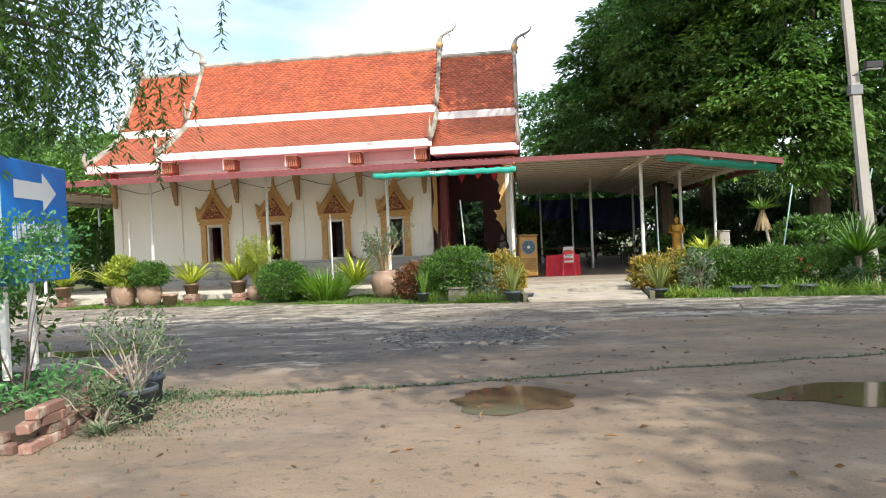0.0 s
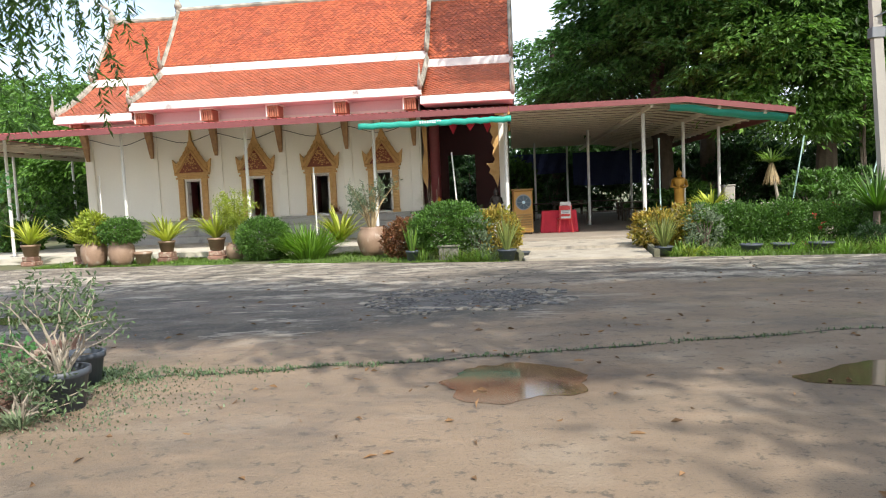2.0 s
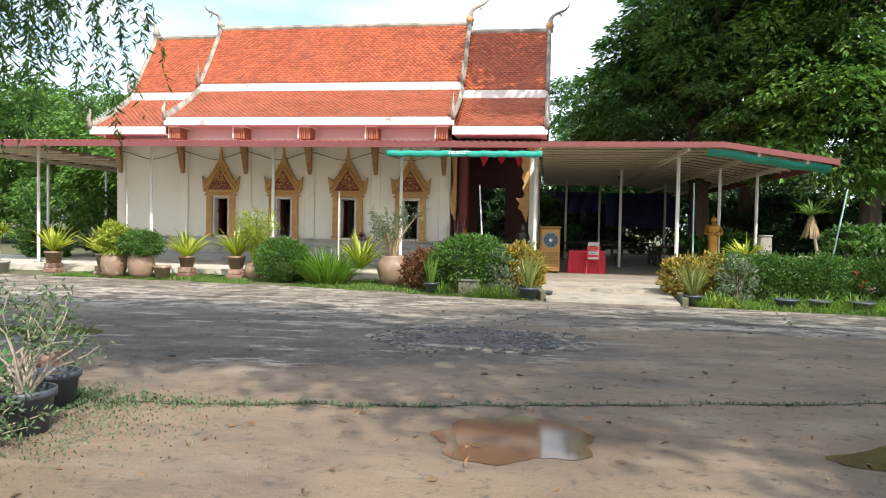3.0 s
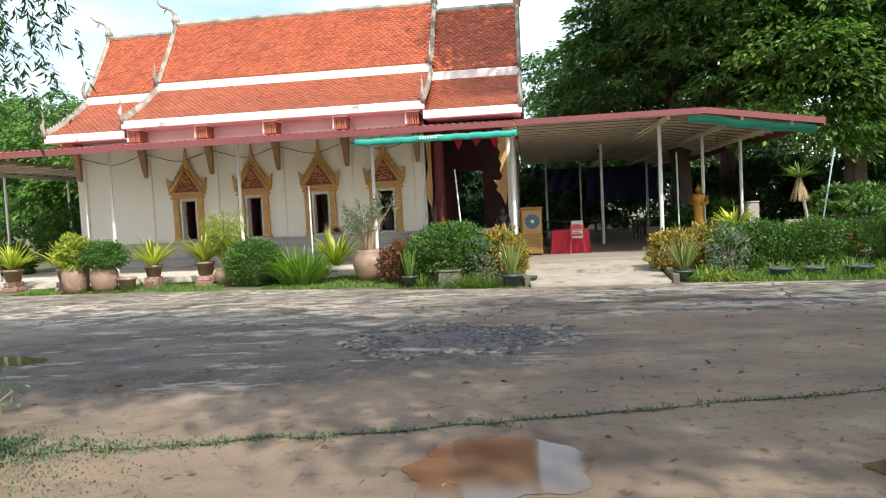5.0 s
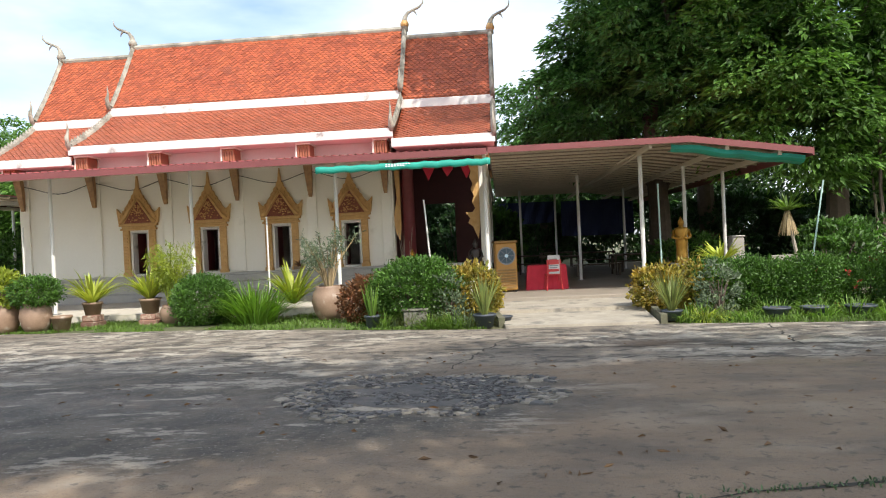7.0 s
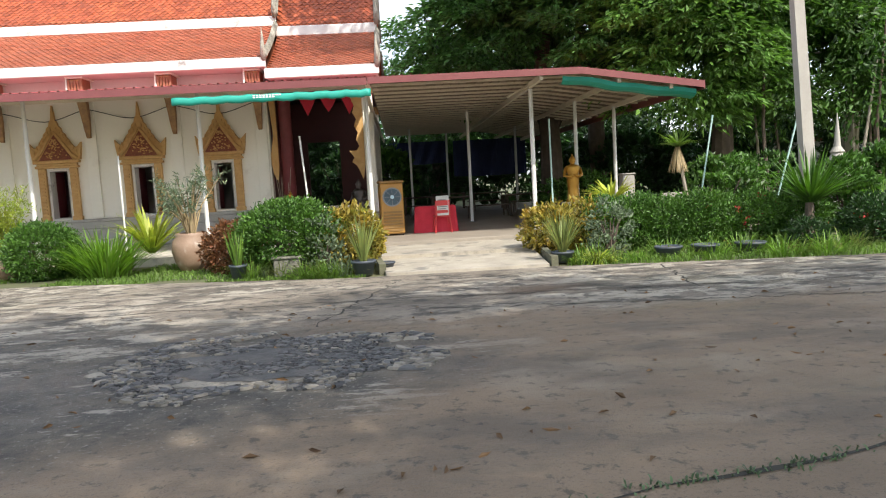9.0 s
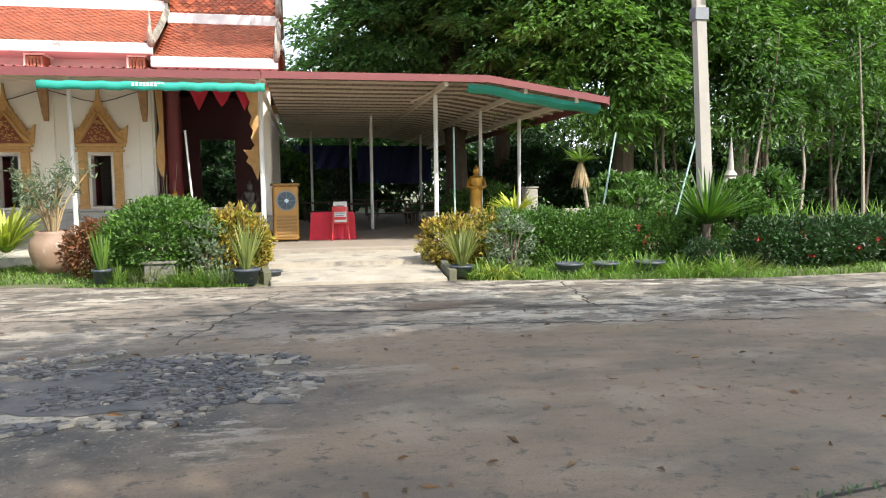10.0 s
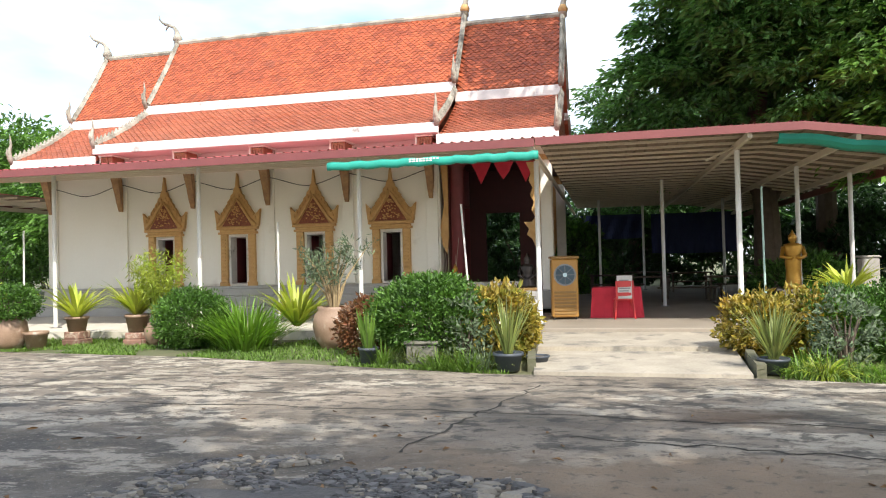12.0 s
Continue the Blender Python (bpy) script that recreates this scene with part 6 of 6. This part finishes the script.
standing_figure("standing_statue", (12.68, 25.0, 0.2), 1.25, M_BRASS, "gilded standing statue behind the hedge", 0.62, M_CONC)


def seated_figure(at, k, mat, label):
    bm = bmesh.new()
    lathe(bm, [(0.26 * k, 0), (0.27 * k, 0.06 * k), (0.22 * k, 0.1 * k), (0.24 * k, 0.16 * k), (0.14 * k, 0.24 * k), (0.12 * k, 0.34 * k), (0.17 * k, 0.48 * k), (0.13 * k, 0.54 * k), (0.05 * k, 0.57 * k), (0.08 * k, 0.62 * k), (0.08 * k, 0.70 * k), (0.04 * k, 0.76 * k), (0.005, 0.84 * k)], 16)
    for s in (-1, 1):
        snake(bm, [(s * 0.15 * k, 0, 0.47 * k), (s * 0.2 * k, -0.05 * k, 0.3 * k), (s * 0.05 * k, -0.17 * k, 0.2 * k)], [0.045 * k, 0.04 * k, 0.03 * k], 7)
    ob = new("seated_statue", mesh_from("seated_statue", bm, mat, True))
    ob.location = at
    return tagged(ob, label, "statue")


seated_figure((5.05, 26.2, 0.9), 0.75, M_BRASS, "small gilded seated statue on a stand")
seated_figure((7.0, 25.0, 0.95), 0.95, M_BLACKSTAT, "dark bronze seated statue on a pedestal")
for x, y, z, w in ((5.05, 26.2, 0.9, 0.22), (7.0, 25.0, 0.95, 0.25)):
    t = thing("statue_stand", "pale pedestal under a small statue", "pedestal", "statue stands", at=(x, y, 0.16))
    part("block", boxed(-w, w, -w, w, 0, z - 0.22, 0.015), M_TRIM, t)
    part("cap", boxed(-w - 0.04, w + 0.04, -w - 0.04, w + 0.04, z - 0.218, z - 0.161, 0.012), M_GOLD, t)
t = thing("rod_bundle", "bundle of thin bare sticks leaning in the porch corner", "sticks", at=(4.75, 27.0, 0.16))
for k in range(6):
    part("stick", tube(bmesh.new(), (rng.uniform(-.1, .1), 0, 0), (rng.uniform(-.35, .35), rng.uniform(0, .3), rng.uniform(1.6, 2.2)), 0.01, 0.006, 5), M_PALEBARK, t)
t = thing("white_bin", "small pale box behind the hedge", "box", at=(14.2, 25.2, 0.2))
part("body", boxed(-0.17, 0.17, -0.17, 0.17, 0, 1.25, 0.03), M_CONC, t)
part("lid", boxed(-0.19, 0.19, -0.19, 0.19, 1.252, 1.3, 0.02), M_CONC, t)

# tables and benches in the shade
M_DARKWOOD = material("dark_wood", (0.10, 0.065, 0.04), (0.06, 0.04, 0.025), 0.6, 5, 40, 0.2)
table = thing("shed_table", "dark wooden table standing under the shed", "table", "tables under the shed", at=(10.0, 33.0, 0.2))
part("tabletop", boxed(-0.8, 0.8, -0.4, 0.4, 0.70, 0.75, 0.01), M_DARKWOOD, table)
for sx in (-1, 1):
    for sy in (-1, 1):
        part("leg", boxed(sx * 0.72 - 0.03, sx * 0.72 + 0.03, sy * 0.33 - 0.03, sy * 0.33 + 0.03, 0, 0.699), M_DARKWOOD, table)
for x, y, r in ((12.6, 32, 5), (9.0, 36, -4), (12.0, 38, 8), (14.0, 35, 90), (10.4, 40.5, 0)):
    copy_thing(table, pose(x, y, 0.2, 0, 0, r))
bench = thing("shed_bench", "long dark wooden bench under the shed", "bench", "benches under the shed", at=(11.2, 31.2, 0.2))
part("seat", boxed(-0.9, 0.9, -0.15, 0.15, 0.41, 0.45, 0.01), M_DARKWOOD, bench)
for sx in (-1, 1):
    part("leg", boxed(sx * 0.75 - 0.03, sx * 0.75 + 0.03, -0.12, 0.12, 0, 0.409), M_DARKWOOD, bench)
for x, y, r in ((9.2, 34.5, 0), (13.2, 33.6, 4), (11.8, 36.5, 0)):
    copy_thing(bench, pose(x, y, 0.2, 0, 0, r))
for x0, x1, z0, z1, y in ((10.9, 14.6, 1.75, 3.55, 42.6), (7.7, 10.6, 2.5, 3.6, 43.0)):
    bm = bmesh.new()
    rows = []
    for i in range(31):
        x = x0 + (x1 - x0) * i / 30
        rows.append([bm.verts.new((x, y + 0.08 * math.sin(i * 0.9 + j), z1 + (z0 - z1) * j / 4 - 0.05 * math.sin(math.pi * i / 30) * j / 4)) for j in range(5)])
    for a, b in zip(rows, rows[1:]):
        for j in range(4):
            bm.faces.new((a[j], a[j + 1], b[j + 1], b[j]))
    ob = tagged(part("hanging_tarpaulin", bm, M_BLUETARP), "dark blue tarpaulin hung at the back of the shed", "tarpaulin")
    ob.modifiers.new("thick", "SOLIDIFY").thickness = 0.01
# Understory leaves carry the shade under the trees in their colour.
for k in range(9):
    x = -15 + 7.5 * k
    bush("understory_shrub", (x, 47.5 + (k % 3), -0.03), (4.2, 1.6, 1.9), M_LEAF_DARK, 0.34, 330, "dense shrubs behind the temple grounds, leaves darkened for shade", per=20)
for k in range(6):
    bush("understory_shrub", (17.5 + 4.2 * k, 36.5 + 0.4 * k, -0.03), (2.6, 1.4, 1.5), M_LEAF_DARK, 0.28, 260, "dense shrubs in the grove, leaves darkened for shade", per=20)
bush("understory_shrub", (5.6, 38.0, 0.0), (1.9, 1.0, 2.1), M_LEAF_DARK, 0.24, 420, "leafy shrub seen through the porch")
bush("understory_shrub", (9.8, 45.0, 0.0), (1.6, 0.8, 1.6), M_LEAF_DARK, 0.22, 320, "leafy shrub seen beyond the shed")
bush("understory_shrub", (7.6, 37.5, 0.0), (1.2, 0.9, 1.5), M_LEAF_TREE, 0.22, 300, "leafy shrub seen through the shed")
# low far wall and outbuilding in the grove
t = thing("outbuilding", "low white outbuilding with a rusty roof beyond the trees", "building", at=(33, 45, -0.03))
part("wall", boxed(-5, 5, -1.5, 1.5, 0, 2.6), M_FARWALL, t)
part("roof", plate(bmesh.new(), [(-5.4, 2.6), (5.4, 2.6), (5.4, 2.75), (-5.4, 2.75)], -1.9, 1.9), M_REDORN, t)
# Near-black plates stand in for the unlit window openings.
for x in (-3.5, -1.0, 1.5, 3.8):
    w = part("window", boxed(x - 0.5, x + 0.5, -1.53, -1.502, 1.0, 2.0), M_INSIDE, t)
    part("frame", boxed(x - 0.56, x + 0.56, -1.55, -1.531, 0.93, 0.99), M_TRIM, w)
t = thing("stupa", "small grey stone stupa among the trees", "stupa", at=(20.6, 26.0, -0.03))
part("base", boxed(-0.5, 0.5, -0.5, 0.5, 0, 0.7, 0.04), M_CONC, t)
part("bell", lathe(bmesh.new(), [(0.46, 0.702), (0.46, 0.85), (0.36, 0.9), (0.38, 1.1), (0.30, 1.5), (0.16, 1.75), (0.2, 1.8), (0.1, 1.95), (0.06, 2.4), (0.01, 2.9)], 16), M_CONC, t)
t = thing("stone_bench", "weathered stone bench in the shade behind the hedge", "bench", at=(16.2, 26.0, -0.03))
part("seat", boxed(-0.7, 0.7, -0.2, 0.2, 0.40, 0.48, 0.015), M_CONC, t)
part("backrest", boxed(-0.7, 0.7, 0.2, 0.27, 0.481, 0.9, 0.015), M_CONC, t)
for sx in (-1, 1):
    part("leg", boxed(sx * 0.5 - 0.08, sx * 0.5 + 0.08, -0.16, 0.16, 0, 0.399, 0.01), M_CONC, t)

# ---- poles ----
t = thing("utility_pole", "tall tapered concrete utility pole with a floodlight", "utility pole", at=(16.87, 21.0, -0.05))
bm = bmesh.new()
va = [bm.verts.new((sx * 0.13, sy * 0.12, 0)) for sx, sy in ((-1, -1), (1, -1), (1, 1), (-1, 1))]
vb = [bm.verts.new((-0.55 + sx * 0.09, sy * 0.08, 9.2)) for sx, sy in ((-1, -1), (1, -1), (1, 1), (-1, 1))]
for i in range(4):
    bm.faces.new((va[i], va[(i + 1) % 4], vb[(i + 1) % 4], vb[i]))
bm.faces.new(vb)
part("shaft", bm, M_CONC, t)
part("clamp", boxed(-0.46, -0.15, -0.13, 0.13, 5.0, 5.26, 0.01), M_GREYMET, t, "dull steel clamp band")
lamp = part("floodlight", boxed(-0.16, 0.26, -0.36, -0.14, 5.62, 5.8, 0.02), M_BLACK, t, "black floodlight head")
part("lens", boxed(-0.12, 0.22, -0.33, -0.17, 5.6, 5.619), M_SIGNWHITE, lamp)
part("arm", tube(bmesh.new(), (-0.4, -0.08, 5.5), (0.0, -0.24, 5.65), 0.02, n=7), M_GREYMET, t)
for z0, z1 in ((7.9, 8.5), (7.6, 8.0)):
    pts = [(-0.65 + 40 * f, 12 * f, z0 + (z1 - z0) * f - 0.9 * math.sin(math.pi * f)) for f in [i / 16 for i in range(17)]]
    part("wire", snake(bmesh.new(), pts, [0.014] * 17, 4), M_CABLE, t)
for (a, b, mat, label) in (((5.93, 23.6, 0.0), (5.75, 23.6, 2.8), M_POSTWHITE, "thin white pole leaning beside the porch"),
                           ((11.95, 24.2, 0.2), (11.93, 24.2, 2.95), M_GREENPIPE, "thin pale pole standing beside the shed post"),
                           ((15.15, 23.0, -0.03), (15.62, 23.0, 2.75), M_GREENPIPE, "thin pale green pipe leaning behind the hedge"),
                           ((17.0, 23.0, -0.03), (17.85, 23.0, 3.1), M_GREENPIPE, "thin pale green pipe leaning beside the utility pole"),
                           ((1.55, 23.4, 0.16), (1.55, 23.4, 2.55), M_POSTWHITE, "thin white pole standing on the apron"),
                           ((-5.45, 23.6, 0.16), (-5.43, 23.6, 2.6), M_POSTWHITE, "thin white pole standing on the apron"),
                           ((-10.0, 23.4, 0.16), (-10.0, 23.4, 2.7), M_POSTWHITE, "thin white pole standing on the apron")):
    t = thing("thin_pole", label, "pole", "thin poles", at=a)
    d = Vector(b) - Vector(a)
    part("pipe", tube(bmesh.new(), (0, 0, 0), d, 0.022, n=8), mat, t)
    part("end_cap", tube(bmesh.new(), d * 1.0005, d * 1.008, 0.026, n=8), mat, t)
tagged(part("flower_pot_rail", boxed(0.9, 1.25, 27.84, 27.98, 1.02, 1.12, 0.01), M_TERRA), "small clay trough on the temple base", "trough")
tuft("red_bromeliad", (1.08, 27.9, 1.1), 40, 0.38, 0.05, M_LEAF_RED, "dark red bromeliad in the clay trough", "plant", droop=0.2, lean=0.9)

# ---- single roof tiles nearest the walk ----
for x, y, z, ang, parent in tile_singles:
    ob = new("roof_tile", tile_me)
    ob.matrix_world = Matrix.Translation((x, y, z)) @ Matrix.Rotation(radians(ang), 4, "X") @ Matrix.Translation((0, 0, 0.012))
    ob.parent = parent


M_MOSS = material("mossy_concrete", (0.17, 0.15, 0.11), (0.09, 0.10, 0.05), 0.95, 4, 30, 0.4)
# low concrete edging round the planted beds
for pts in ([(10.62, 18.35), (10.7, 19.4), (10.85, 20.6), (11.1, 21.6)], [(7.62, 18.75), (7.5, 20.0), (7.46, 21.5)]):
    t = thing("bed_edging", "low mossy concrete edging beside the entrance path", "kerb", "bed edgings")
    for (xa, ya), (xb, yb) in zip(pts, pts[1:]):
        part("kerb_block", slab(bmesh.new(), [(xa, ya), (xa + 0.12, ya), (xb + 0.12, yb - 0.02), (xb, yb - 0.02)], -0.03, 0.16), M_MOSS, t)
for x, y, n in ((12.9, 18.95, 40), (13.6, 18.9, 44), (14.4, 18.8, 46), (11.4, 19.1, 26), (6.3, 18.9, 40), (6.75, 18.75, 50), (15.0, 18.6, 40)):
    tuft("weed_clump", (x, y, -0.02), n * 3, 0.62, 0.022, M_GRASS, "ragged green weeds at the foot of the hedge", "plant", droop=0.4, lean=0.85, base=0.3, group="weeds at the hedge")
for k in range(26):
    x = 11.2 + 0.2 * k + rng.uniform(-.1, .1)
    y = edge_y(x) + rng.uniform(0.35, 1.1)
    tuft("weed_clump", (float(x), float(y), -0.02), int(rng.integers(40, 110)), float(rng.uniform(0.35, 0.8)), 0.018, (M_GRASS, M_LEAF_SWORD, M_LEAF_BRIGHT)[k % 3], "ragged grass and weeds before the hedge", "plant", droop=0.45, lean=0.9, base=0.22, group="weeds at the hedge")
for k in range(9):
    x = 5.3 + 0.24 * k
    tuft("weed_clump", (x, edge_y(x) + rng.uniform(0.3, 0.7), -0.02), int(rng.integers(60, 120)), float(rng.uniform(0.4, 0.85)), 0.018, (M_GRASS, M_LEAF_GREY, M_LEAF_SWORD)[k % 3], "ragged grass at the foot of the rounded shrub", "plant", droop=0.4, lean=0.8, base=0.2, group="weeds at the shrub")
